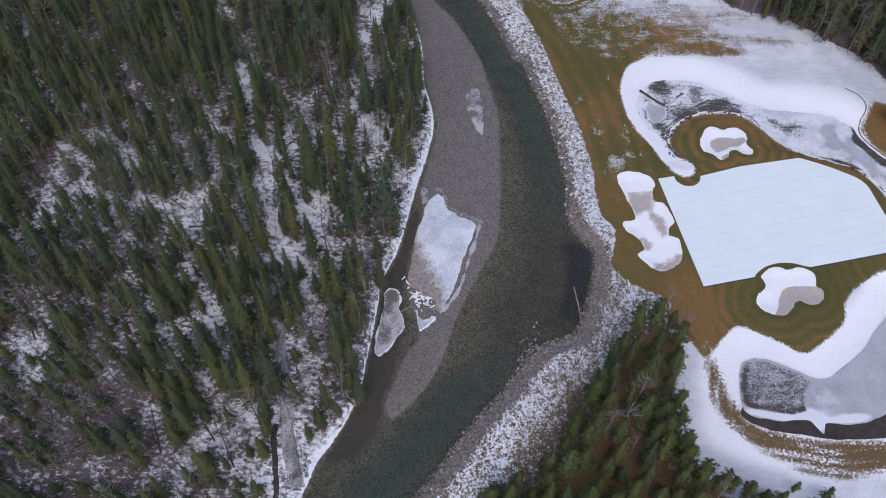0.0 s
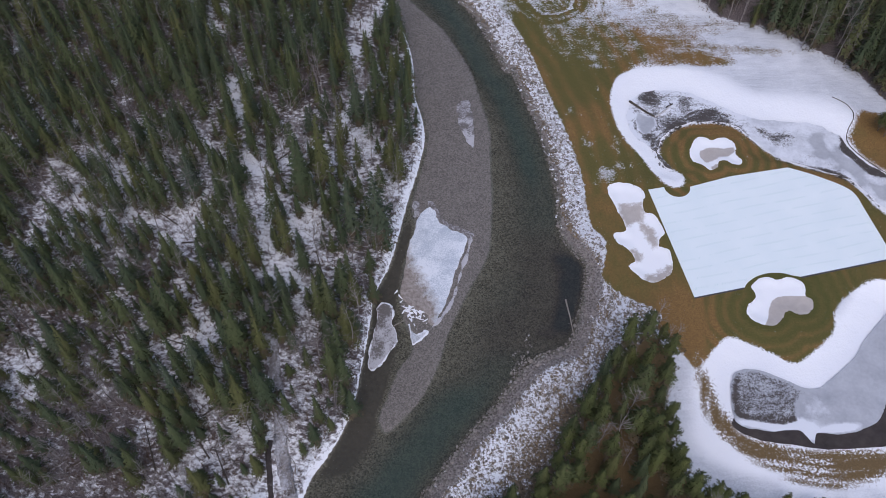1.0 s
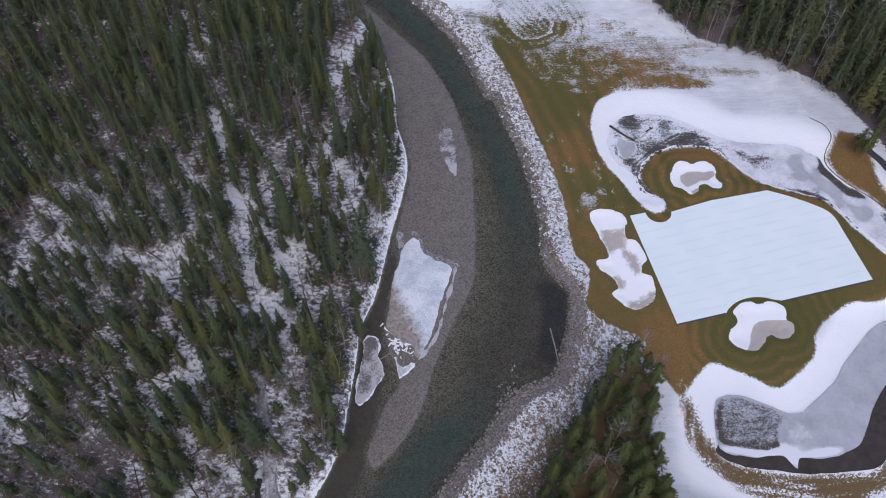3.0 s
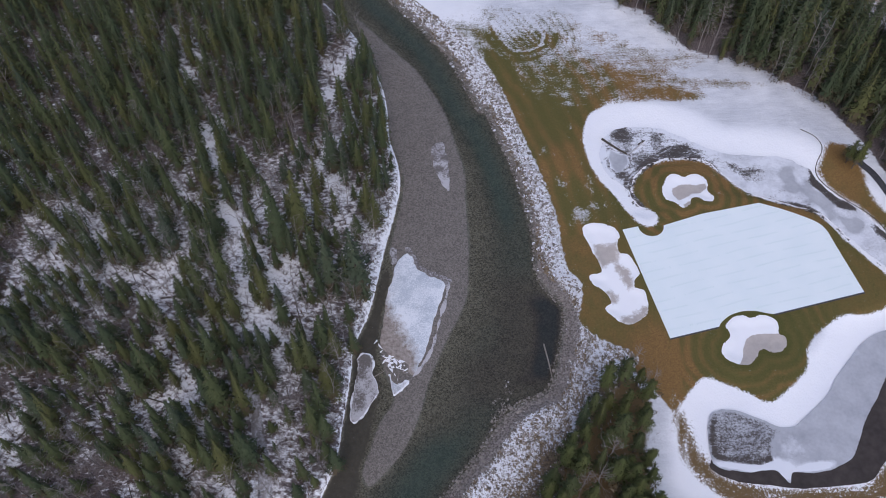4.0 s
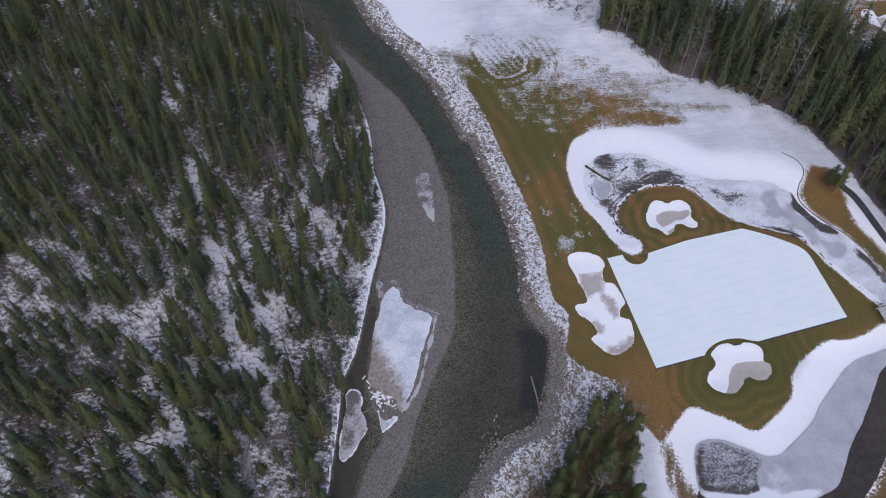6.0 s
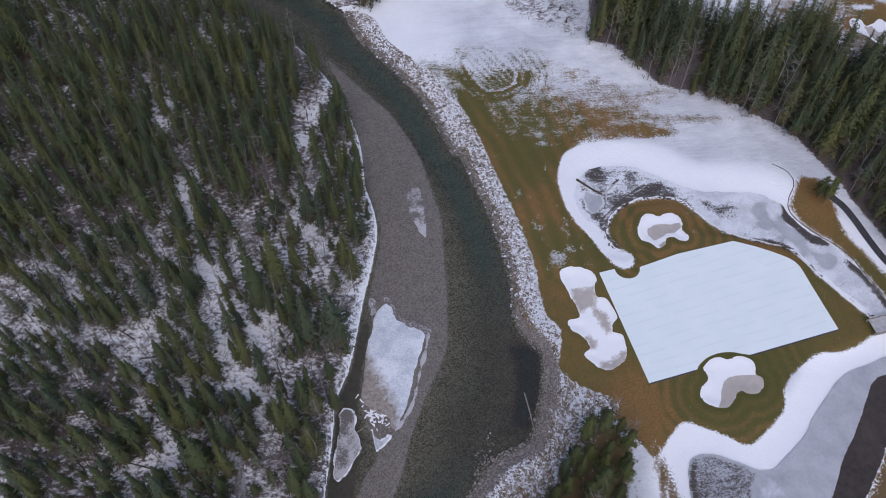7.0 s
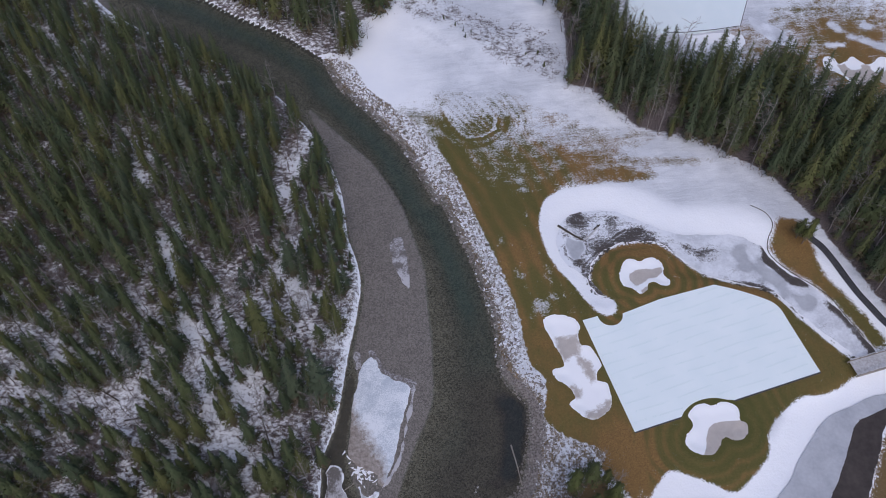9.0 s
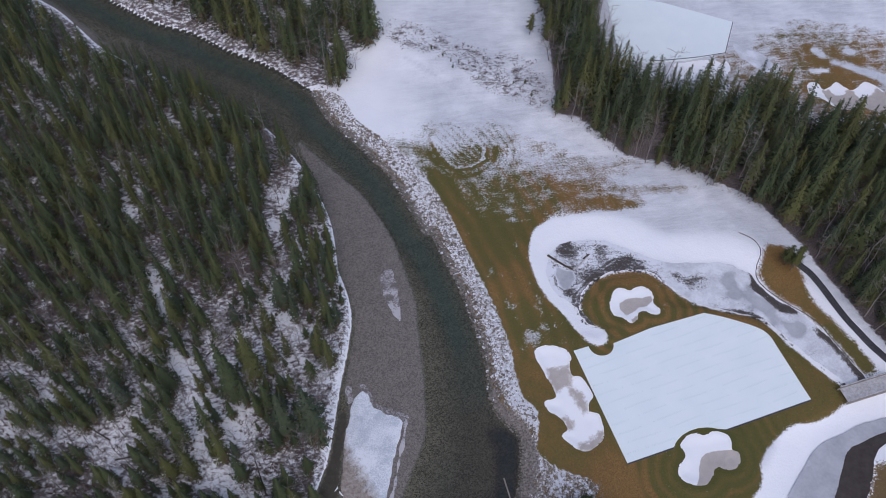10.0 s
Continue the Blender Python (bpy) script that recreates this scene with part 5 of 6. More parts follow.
# ---- trees ----
def conifer_mesh(seed, slim=1.0, ragged=0.0, tufts=3.0, bushy=False):
    """A conifer 1 m high in proportion: (trunk, crown) as places and triangles; whorls of boughs set with needle tufts."""
    r = random.Random(seed)
    trunk_v, trunk_f, sides = [], [], 5
    for k, (z, w) in enumerate(((-0.02, 0.0125), (0.3, 0.0095), (0.7, 0.005), (0.985, 0.001))):
        for s in range(sides):
            a = 2 * math.pi * s / sides
            trunk_v.append((w * math.cos(a), w * math.sin(a), z))
    for k in range(3):
        for s in range(sides):
            a, b = k * sides + s, k * sides + (s + 1) % sides
            trunk_f += [(a, b, b + sides), (a, b + sides, a + sides)]
    v, f, dry, normals = [], [], [], []

    def spray(a, b, c, d):
        # needles face out of the crown as a whole, so that it is lit as one mass
        i = len(v)
        a, b, c = Vector(a), Vector(b), Vector(c)
        mid = (a + b + c) / 3
        n = Vector((mid.x, mid.y, 0)).normalized() * 0.85 + Vector((r.uniform(-0.4, 0.4), r.uniform(-0.4, 0.4), 0.62 + r.uniform(-0.3, 0.3)))
        n.normalize()
        if (b - a).cross(c - a).dot(n) < 0:
            b, c = c, b
        v.extend((tuple(a), tuple(b), tuple(c)))
        f.append((i, i + 1, i + 2))
        dry.extend((d, d, d))
        normals.extend((tuple(n),) * 3)

    def reach_at(u):
        if bushy:
            return 0.118 * slim * min(1.0, 0.5 + 2.2 * u) * (1 - u) ** 0.62 + 0.01
        return 0.126 * slim * min(1.0, 0.62 + u * 2.2) * (1 - u) ** 0.98 + 0.005

    low = (0.2 if bushy else 0.07) + 0.06 * r.random()
    lean = r.uniform(0, 6.28)
    # inner boughs
    z = low
    while z < 0.94:
        u = (z - low) / (1 - low)
        reach = reach_at(u) * 0.62
        turn = r.uniform(0, 6.28)
        for k in range(5):
            if r.random() < ragged:
                continue
            a, w = turn + 1.257 * k, r.uniform(0.3, 0.55)
            drop = reach * r.uniform(0.1, 0.6)
            spray((0, 0, z + 0.03), (reach * math.cos(a - w), reach * math.sin(a - w), z - drop), (reach * math.cos(a + w), reach * math.sin(a + w), z - drop * 0.7), 0.8 * (u < 0.2))
        z += 0.062
    # outer boughs and their tufts
    z = low
    while z < 0.985:
        u = (z - low) / (1 - low)
        reach = reach_at(u)
        n = 5 if bushy else (7 if u < 0.7 else 5)
        turn = r.uniform(0, 6.28)
        for k in range(n):
            if r.random() < ragged + 0.06:
                continue
            a = turn + 6.283 * (k + r.uniform(-0.45, 0.45)) / n
            rr = reach * r.uniform(0.45, 1.3) * (1 + 0.15 * math.sin(2 * a + lean + 5 * u))
            out, side = Vector((math.cos(a), math.sin(a), 0)), Vector((-math.sin(a), math.cos(a), 0))
            root = Vector((0, 0, z + r.uniform(-0.012, 0.012)))
            tip = root + out * rr - Vector((0, 0, rr * (r.uniform(-0.5, 0.25) if bushy else r.uniform(0.2, 0.65) - 0.5 * u)))
            d = 0.8 if r.random() < 0.8 * (1 - u / 0.28) else (0.4 if r.random() < 0.05 else 0.0)
            count = max(2, round(tufts * (0.45 + 0.75 * rr / (0.1 * slim))))
            for j in range(count):
                at = 1.0 if j == 0 else r.uniform(0.3, 1.0) ** 0.75
                size = (0.012 + 0.125 * rr) * r.uniform(0.55, 1.3) * (0.66 if bushy else (0.8 if tufts > 6 else 1.0))
                p = root.lerp(tip, at) + side * r.uniform(-0.22, 0.22) * rr
                way = (out * r.uniform(0.3, 1.0) + side * r.uniform(-0.9, 0.9) + Vector((0, 0, r.uniform(-0.75, 0.35) + 0.35 * bushy))).normalized()
                flat = way.cross(Vector((r.uniform(-0.6, 0.6), r.uniform(-0.6, 0.6), 1.0))).normalized() * size * 0.28
                back = p - way * size * 0.35
                spray(back - flat, back + flat, p + way * size, d)
        z += (0.036 if bushy else 0.031) * (1.0 - 0.45 * u) * r.uniform(0.85, 1.15)
    spray((0.006, 0, 0.93), (-0.004, 0.006, 0.93), (0, 0, 1.0), 0.0)
    spray((-0.006, 0.003, 0.93), (0.004, -0.006, 0.93), (0, 0, 0.99), 0.0)
    return (np.array(trunk_v), np.array(trunk_f)), (np.array(v), np.array(f), np.array(dry), np.array(normals))


def crown_mesh(c, material):
    me = mesh_of("crown", c[0], c[1], material, {"dry": c[2], "tint": np.zeros(len(c[0]))})
    me.normals_split_custom_set_from_vertices(c[3].tolist())
    return me


def bare_tree_mesh(seed, spread=1.0):
    """A leafless tree 1 m high in proportion: stem and branches."""
    r = random.Random(seed)
    parts = {"trunk": ([], []), "branches": ([], [])}

    def limb(which, a, b, r0, r1):
        v, f = parts[which]
        a, b = Vector(a), Vector(b)
        q = (b - a).to_track_quat("Z", "Y")
        i = len(v)
        for at, w in ((a, r0), (b, r1)):
            for s in range(3):
                v.append(tuple(at + q @ Vector((w * math.cos(s * 2.094), w * math.sin(s * 2.094), 0))))
        for s in range(3):
            t = (s + 1) % 3
            f.extend([(i + s, i + t, i + 3 + t), (i + s, i + 3 + t, i + 3 + s)])

    def twig(a, b, w):
        v, f = parts["branches"]
        q = (b - a).to_track_quat("Z", "Y")
        i = len(v)
        v.extend([tuple(a + q @ Vector((w * math.cos(s * 2.094), w * math.sin(s * 2.094), 0))) for s in range(3)] + [tuple(b)])
        f.extend([(i, i + 1, i + 3), (i + 1, i + 2, i + 3), (i + 2, i, i + 3)])

    stem = [Vector((0, 0, -0.02))]
    for k in range(5):
        stem.append(stem[-1] + Vector((r.uniform(-0.025, 0.025), r.uniform(-0.025, 0.025), 0.195)))
    for k in range(5):
        limb("trunk", stem[k], stem[k + 1], 0.0095 - 0.0016 * k, 0.0079 - 0.0016 * k)

    def sprout(at, way, length, w, level):
        end = at + way * length
        if level == 2:
            limb("branches", at, end, w, w * 0.5)
        else:
            twig(at, end, w)
        if level:
            for _ in range(3):
                s = at.lerp(end, r.uniform(0.35, 1.0))
                d = (way + Vector((r.uniform(-0.8, 0.8), r.uniform(-0.8, 0.8), r.uniform(-0.1, 0.7)))).normalized()
                sprout(s, d, length * r.uniform(0.4, 0.62), w * 0.55, level - 1)

    for k in range(18):
        z = r.uniform(0.3, 0.97)
        i = min(int(z / 0.195), 4)
        at = stem[i].lerp(stem[i + 1], (z - 0.195 * i) / 0.195)
        a = r.uniform(0, 6.28)
        d = Vector((math.cos(a) * spread, math.sin(a) * spread, r.uniform(0.35, 0.9))).normalized()
        sprout(at, d, (0.09 + 0.2 * (1 - z)) * r.uniform(0.7, 1.2), 0.0026, 2)
    return {k: (np.array(a), np.array(b)) for k, (a, b) in parts.items()}


FORMS = ((0.92, 0.0), (1.1, 0.05), (0.8, 0.0), (1.0, 0.12), (1.25, 0.05), (0.72, 0.08), (1.05, 0.02), (0.9, 0.2))
SPRUCES = [conifer_mesh(10 + k, s, g, 11.0) for k, (s, g) in enumerate(FORMS)]
FAR_SPRUCES = [conifer_mesh(30 + k, s * 1.24, g * 0.5, 4.4) for k, (s, g) in enumerate(FORMS)]
PINES = [conifer_mesh(90 + k, s, 0.2, 21.0, True) for k, s in enumerate((1.25, 1.05, 1.4, 1.15))]
BARE = [bare_tree_mesh(60 + k, s) for k, s in enumerate((0.8, 1.1, 0.9, 1.3))]
spruce_meshes = [(mesh_of("trunk", *t, BARK), crown_mesh(c, NEEDLES)) for t, c in SPRUCES]
pine_meshes = [(mesh_of("trunk", *t, BARK), crown_mesh(c, PINE_NEEDLES)) for t, c in PINES]
bare_meshes = [(mesh_of("trunk", *b["trunk"], GREY_BARK), mesh_of("branches", *b["branches"], GREY_BARK)) for b in BARE]

# the trees that stand out: place and height
SPRUCES_MIDDLE = [(-28.7, 76.5, 16.2), (-30.2, 97.1, 13.0), (-24.8, 77.8, 12.8), (-20.6, 82.7, 19.0), (-20.4, 82.9, 14.8), (-17.8, 85.7, 17.5), (-18.9, 81.4, 9.8), (-26.2, 89.5, 7.8), (-12.6, 98.8, 7.2), (-12.3, 89.8, 7.2), (-15.4, 80.3, 11.2), (-12.6, 75.6, 15.8), (-21.2, 79.6, 7.0), (-7.0, 88.4, 11.0), (-8.2, 75.3, 17.0), (-10.0, 75.9, 10.0), (-22.2, 72.5, 13.0), (-19.4, 69.5, 9.8), (-32.3, 75.2, 12.5), (-32.5, 72.1, 8.8), (-32.1, 87.1, 7.0), (-32.4, 90.9, 6.8), (-34.6, 70.5, 8.8)]
SPRUCES_WEST = [(-53.7, 93.3, 8.2), (-49.1, 91.9, 8.5), (-46.7, 84.4, 10.0), (-44.3, 84.1, 9.5), (-39.1, 87.8, 9.5), (-50.3, 83.4, 10.2), (-47.2, 81.9, 9.8), (-40.1, 82.1, 7.5), (-43.8, 80.7, 7.5), (-53.2, 82.3, 7.0), (-57.0, 88.8, 6.5), (-51.0, 82.2, 7.8), (-54.4, 76.5, 7.8), (-51.7, 76.2, 7.5), (-48.3, 75.0, 7.0), (-43.8, 73.8, 9.8), (-54.5, 73.4, 7.2), (-57.3, 74.5, 7.0), (-56.6, 94.4, 6.5), (-62.0, 99.2, 6.0), (-43.4, 98.2, 6.2), (-46.3, 98.3, 6.5), (-43.3, 93.6, 6.8)]
SPRUCES_SOUTH = [(-56.7, 69.0, 7.0), (-49.4, 67.2, 10.0), (-47.7, 67.4, 7.5), (-37.8, 61.4, 13.5), (-36.6, 63.1, 8.5), (-39.1, 58.9, 12.8), (-40.6, 54.9, 10.8), (-35.3, 53.6, 12.5), (-32.4, 52.4, 13.8), (-31.7, 53.8, 6.8), (-50.6, 55.3, 11.2), (-50.3, 53.7, 8.5), (-46.7, 56.0, 8.8), (-46.1, 53.0, 8.0), (-41.9, 50.0, 9.2), (-35.2, 49.6, 13.2), (-53.9, 50.7, 6.8), (-52.2, 49.8, 8.0), (-49.6, 50.4, 8.2), (-42.9, 50.0, 6.8), (-38.3, 47.4, 10.0), (-33.3, 67.5, 8.5), (-31.3, 63.7, 8.2), (-29.9, 58.4, 9.2), (-51.2, 64.0, 8.5), (-55.5, 59.8, 8.5), (-57.2, 64.3, 7.0), (-39.8, 68.8, 6.8)]
SPRUCES_TRACK = [(-27.3, 66.2, 11.5), (-25.9, 65.2, 11.2), (-24.3, 66.0, 9.2), (-22.1, 65.0, 10.8), (-21.2, 62.2, 8.5), (-16.6, 62.0, 13.2), (-13.3, 64.5, 12.5), (-9.1, 65.2, 8.2), (-14.9, 61.9, 13.8), (-12.4, 58.2, 10.8), (-13.5, 54.9, 13.2), (-14.3, 52.4, 12.5), (-12.7, 51.1, 11.2), (-29.2, 63.6, 13.2), (-27.4, 56.5, 14.5), (-29.0, 57.0, 11.8), (-24.5, 59.8, 13.5), (-28.4, 54.1, 7.5), (-24.2, 55.5, 14.5), (-28.2, 47.6, 12.2), (-25.8, 46.7, 13.8), (-22.8, 48.1, 13.2), (-15.7, 46.0, 10.0), (-11.4, 47.4, 8.8)]
SPRUCES_NORTH = [(-28.9, 122.0, 9.0), (-26.1, 117.6, 7.5), (-24.2, 112.1, 11.0), (-19.8, 114.5, 9.0), (-32.3, 112.6, 9.8), (-31.0, 103.5, 10.5), (-36.2, 122.4, 8.8), (-18.3, 130.9, 10.8), (-21.8, 124.4, 7.0), (-9.6, 103.5, 14.0), (-12.9, 98.8, 13.5), (-6.3, 109.7, 7.8), (-8.6, 119.4, 9.0), (-11.6, 111.4, 9.8), (-33.0, 126.6, 7.5), (-38.3, 117.0, 7.8), (-15.3, 128.8, 7.2), (-12.1, 130.9, 7.8)]
BARE_TREES = [(-11.9, 57.3, 12.0), (-11.2, 61.7, 10.8), (-10.5, 66.4, 9.2), (-18.5, 57.7, 10.2), (-18.6, 61.4, 8.5), (-45.9, 51.4, 11.2), (-45.0, 59.2, 8.2), (-37.3, 81.4, 11.0), (-42.6, 68.0, 7.5), (-38.5, 132.4, 7.5), (-69.1, 126.1, 5.2), (-63.0, 116.0, 5.2), (-42.2, 110.1, 6.2), (-11.2, 128.8, 6.8), (-14.2, 129.5, 7.8), (-24.9, 91.6, 8.8), (-16.3, 91.1, 13.5), (-10.2, 90.8, 10.5)]
# places of the trees ---------------------------------------------------------
TRAIL = curve_through([(-40.7, 123.8), (-36.2, 109.2), (-33.5, 101.1), (-30.5, 91.3), (-27.4, 83.2), (-26.2, 76.0), (-25.5, 68.0), (-23.8, 59.0), (-22.3, 52.8), (-21.5, 46.0), (-21.5, 38.0), (-21.5, 28.0)], 4, False)
rng = random.Random(77)
taken = {}
spots = []


def free(x, y, gap):
    i, j = int(x // 4), int(y // 4)
    for a in (i - 1, i, i + 1):
        for b in (j - 1, j, j + 1):
            for u, v in taken.get((a, b), ()):
                if (u - x) ** 2 + (v - y) ** 2 < gap * gap:
                    return False
    return True


def take(x, y):
    taken.setdefault((int(x // 4), int(y // 4)), []).append((x, y))


def shades_clearing(x, y, tall):
    """Whether a tree this tall would stand in, or lean its crown over, an open snowy spot to its north-west."""
    away = np.array([x, y - 12.0])
    length = np.hypot(*away)
    away /= length
    reach = tall * length / 118.0
    rel = OPEN[:, :2] - (x, y)
    s = np.clip(rel @ away, 0, reach)
    gap = np.hypot(rel[:, 0] - s * away[0], rel[:, 1] - s * away[1])
    crown = 0.115 * tall * (1 - s / max(reach, 0.1)) + 0.2
    return bool((gap < OPEN[:, 2] * 0.42 + crown * 0.5).any())


def scatter(xs, ys, ok, gap_at, tall_at, tries, kind_at):
    px = np.array([rng.uniform(*xs) for _ in range(tries)])
    py = np.array([rng.uniform(*ys) for _ in range(tries)])
    keep = ok(px, py)
    for x, y in zip(px[keep], py[keep]):
        if free(x, y, gap_at(x, y)):
            tall = tall_at(x, y)
            kind = kind_at(x, y)
            if x < 5 and y < 150 and shades_clearing(x, y, tall if kind == "spruce" else tall * 0.3):
                continue
            take(x, y)
            spots.append((kind, x, y, tall))


def west_wood(x, y):
    s = signed(RIVER, x, y)
    return (s > 1.0) & (line_distance(RIGHT_LINE, x, y, 300.0) > line_distance(LEFT_LINE, x, y, 300.0)) & (line_distance(TRAIL, x, y) > np.where(y > 70, 0.8, 1.5))


# the copse below the riprap, the east wood, the far copse
scatter((0, 40), (24, 62), lambda x, y: np.minimum(signed(CLUMP, x, y), signed(CLUMP, x + 1.2, y)) < -0.6, lambda x, y: 1.7 + 0.5 * rng.random(), lambda x, y: rng.uniform(5.5, 11), 2600, lambda x, y: "pine" if rng.random() < 0.72 else ("spruce" if rng.random() < 0.6 else "bare"))
scatter((34, 52), (22, 35.5), lambda x, y: (y < 35.5 - 0.12 * (x - 34)) & (signed(BANK, x, y) > 0.8) & (lattice(x, y, 4.0, 77) > 0.42), lambda x, y: 1.6, lambda x, y: rng.uniform(2.5, 6.5), 260, lambda x, y: "pine" if rng.random() < 0.8 else "bare")
scatter((38, 150), (60, 185), lambda x, y: (signed(EAST_WOOD, x, y) < -0.4) & (x < 88 + (y - 66) * 0.46) & (y > 66), lambda x, y: 1.5 if signed(EAST_WOOD, np.array([x]), np.array([y]))[0] > -8 else 2.7, lambda x, y: rng.uniform(5, 14) if signed(EAST_WOOD, np.array([x]), np.array([y]))[0] > -4 else rng.uniform(10, 17), 9000, lambda x, y: "bare" if rng.random() < (0.28 if signed(EAST_WOOD, np.array([x]), np.array([y]))[0] > -4.5 else 0.12) else "spruce")
scatter((-100, 10), (150, 240), lambda x, y: (signed(NORTH_WOOD, x, y) < -0.5) & (y < 200) & (x > -75), lambda x, y: 2.3, lambda x, y: rng.uniform(9, 15), 4500, lambda x, y: "bare" if rng.random() < 0.35 else "spruce")
scatter((-75, 0), (150, 205), lambda x, y: (np.abs(line_distance(RIGHT_LINE, x, y) - 5.0) < 2.6) & (signed(RIVER, x, y) > 1.5) & (line_distance(LEFT_LINE, x, y) > 14) & (x < -2) & (lattice(x, y, 7.0, 92) > 0.4), lambda x, y: 2.0, lambda x, y: rng.uniform(3.5, 9), 1600, lambda x, y: "bare" if rng.random() < 0.5 else "spruce")
# the west wood: the trees that stand out, then a dense fill in the north-west and saplings in the open south
for kind, group in (("spruce", SPRUCES_MIDDLE + SPRUCES_WEST + SPRUCES_SOUTH + SPRUCES_TRACK + SPRUCES_NORTH), ("bare", BARE_TREES)):
    for x, y, tall in group:
        take(x, y)
        spots.append((kind, x, y, tall))


def open_wood(x, y):
    return (y < 100 + 0.25 * (x + 40)) & (x > -64)


scatter((-94, 0), (30, 200), lambda x, y: west_wood(x, y) & ~open_wood(x, y) & ((y < 164) | (line_distance(LEFT_LINE, x, y) > 3.6)) & (x > -64 - np.minimum(y - 34, 100) * 0.27), lambda x, y: 2.05,
        lambda x, y: rng.uniform(7.5, 12.0) if rng.random() < 0.75 else rng.uniform(4.5, 7.5),
        28000, lambda x, y: "bare" if rng.random() < (0.1 + (0.12 if -16 < x else 0)) else "spruce")
scatter((-70, 0), (24, 112), lambda x, y: west_wood(x, y) & open_wood(x, y) & (lattice(x, y, 7.0, 71) > 0.13), lambda x, y: 1.65,
        lambda x, y: rng.uniform(6, 11) if rng.random() < 0.6 else rng.uniform(3.5, 6.5),
        14000, lambda x, y: "bare" if rng.random() < 0.36 else "spruce")
for _ in range(900):
    x, y = rng.uniform(-66, -24), rng.uniform(26, 68)
    if free(x, y, 2.1) and rng.random() < 0.42 and west_wood(np.array([x]), np.array([y]))[0]:
        take(x, y)
        spots.append(("bare" if rng.random() < 0.25 else "spruce", x, y, rng.uniform(4.0, 9.0)))
for x, y, h in ((21.9, 155.8, 1.6), (23.3, 153.8, 1.8), (23.5, 152.1, 1.5), (24.9, 153.3, 1.4), (37.4, 145.1, 1.7), (38.1, 141.6, 1.9), (35.0, 145.4, 1.3), (19.7, 157.9, 1.5), (28.4, 148.5, 1.3), (41.2, 160.0, 6.0), (-0.4, 151.0, 11.0), (-1.9, 152.0, 9.5), (0.8, 153.0, 10.5), (4.1, 163.1, 14.0), (6.4, 161.8, 13.0), (75.6, 95.2, 8.0), (-3.0, 101.2, 2.2), (-3.7, 95.2, 2.6), (8.0, 163.0, 13.0), (7.0, 164.5, 14.0), (76.6, 96.0, 6.5), (74.9, 96.4, 6.0), (38.4, 33.6, 6.0), (40.2, 32.2, 6.5), (36.4, 34.4, 6.5), (42.6, 33.0, 5.0), (44.9, 34.4, 4.2), (48.6, 33.4, 4.6), (46.3, 32.0, 5.0)):
    spots.append(("pine" if x > 30 else "spruce", x, y, h))
for x, y, h in ((33.6, 56.6, 7.0), (33.2, 57.0, 6.5), (-12.1, 64.5, 9.0), (-18.8, 55.5, 9.5), (-13.9, 57.3, 8.5), (66.9, 116.5, 10.0), (68.0, 115.6, 10.5), (3.5, 155.5, 6.0), (52.4, 37.0, 3.2), (50.8, 35.6, 3.0)):
    spots.append(("bare", x, y, h))


def ground_at(pts):
    a = np.array(pts)
    return height(a[:, 0], a[:, 1])


# the trees nearest the walk are things of their own; the rest are one wood
MIDDLE = np.array((2.0, 62.0))
order = sorted(range(len(spots)), key=lambda i: (spots[i][1] - MIDDLE[0]) ** 2 + 0.6 * (spots[i][2] - MIDDLE[1]) ** 2)
zs = ground_at([(s[1], s[2]) for s in spots])
singles = {"spruce": 0, "bare": 0, "pine": 0}
rest = {"spruce": [], "bare": [], "pine": []}
protos = {}
for i in order:
    kind, x, y, tall = spots[i]
    which = rng.randrange({"spruce": len(SPRUCES), "pine": len(PINES), "bare": len(BARE)}[kind])
    fat = rng.uniform(0.85, 1.25) * (1.0 if tall > 9 else 1.15)
    m = pose(x, y, zs[i] - 0.05, rng.uniform(-2, 2), rng.uniform(-2, 2), rng.uniform(0, 360)) 
    limit = 150 if kind == "bare" else 290
    if singles[kind] >= limit:
        rest[kind].append((which, m @ Matrix.Diagonal((tall * fat, tall * fat, tall, 1)), rng.random()))
        continue
    singles[kind] += 1
    root = new({"spruce": "spruce_tree", "pine": "pine_tree", "bare": "bare_tree"}[kind])
    root.matrix_basis = m
    root.scale = (tall * fat, tall * fat, tall)
    if kind == "spruce":
        label = "small young spruce, dark green, standing in snow" if tall < 8 else "tall slender dark green spruce rooted in snowy ground"
        tagged(root, label, "tree", "spruces of the valley")
        piece("trunk", spruce_meshes[which][0], root)
        piece("crown", spruce_meshes[which][1], root)
    elif kind == "pine":
        tagged(root, "bushy yellow-green pine with a rounded crown", "tree", "pines beside the course")
        piece("trunk", pine_meshes[which][0], root)
        piece("crown", pine_meshes[which][1], root)
    else:
        tagged(root, "leafless grey-brown tree with fine bare branches", "tree", "bare trees of the valley")
        piece("trunk", bare_meshes[which][0], root)
        piece("crown", bare_meshes[which][1], root)


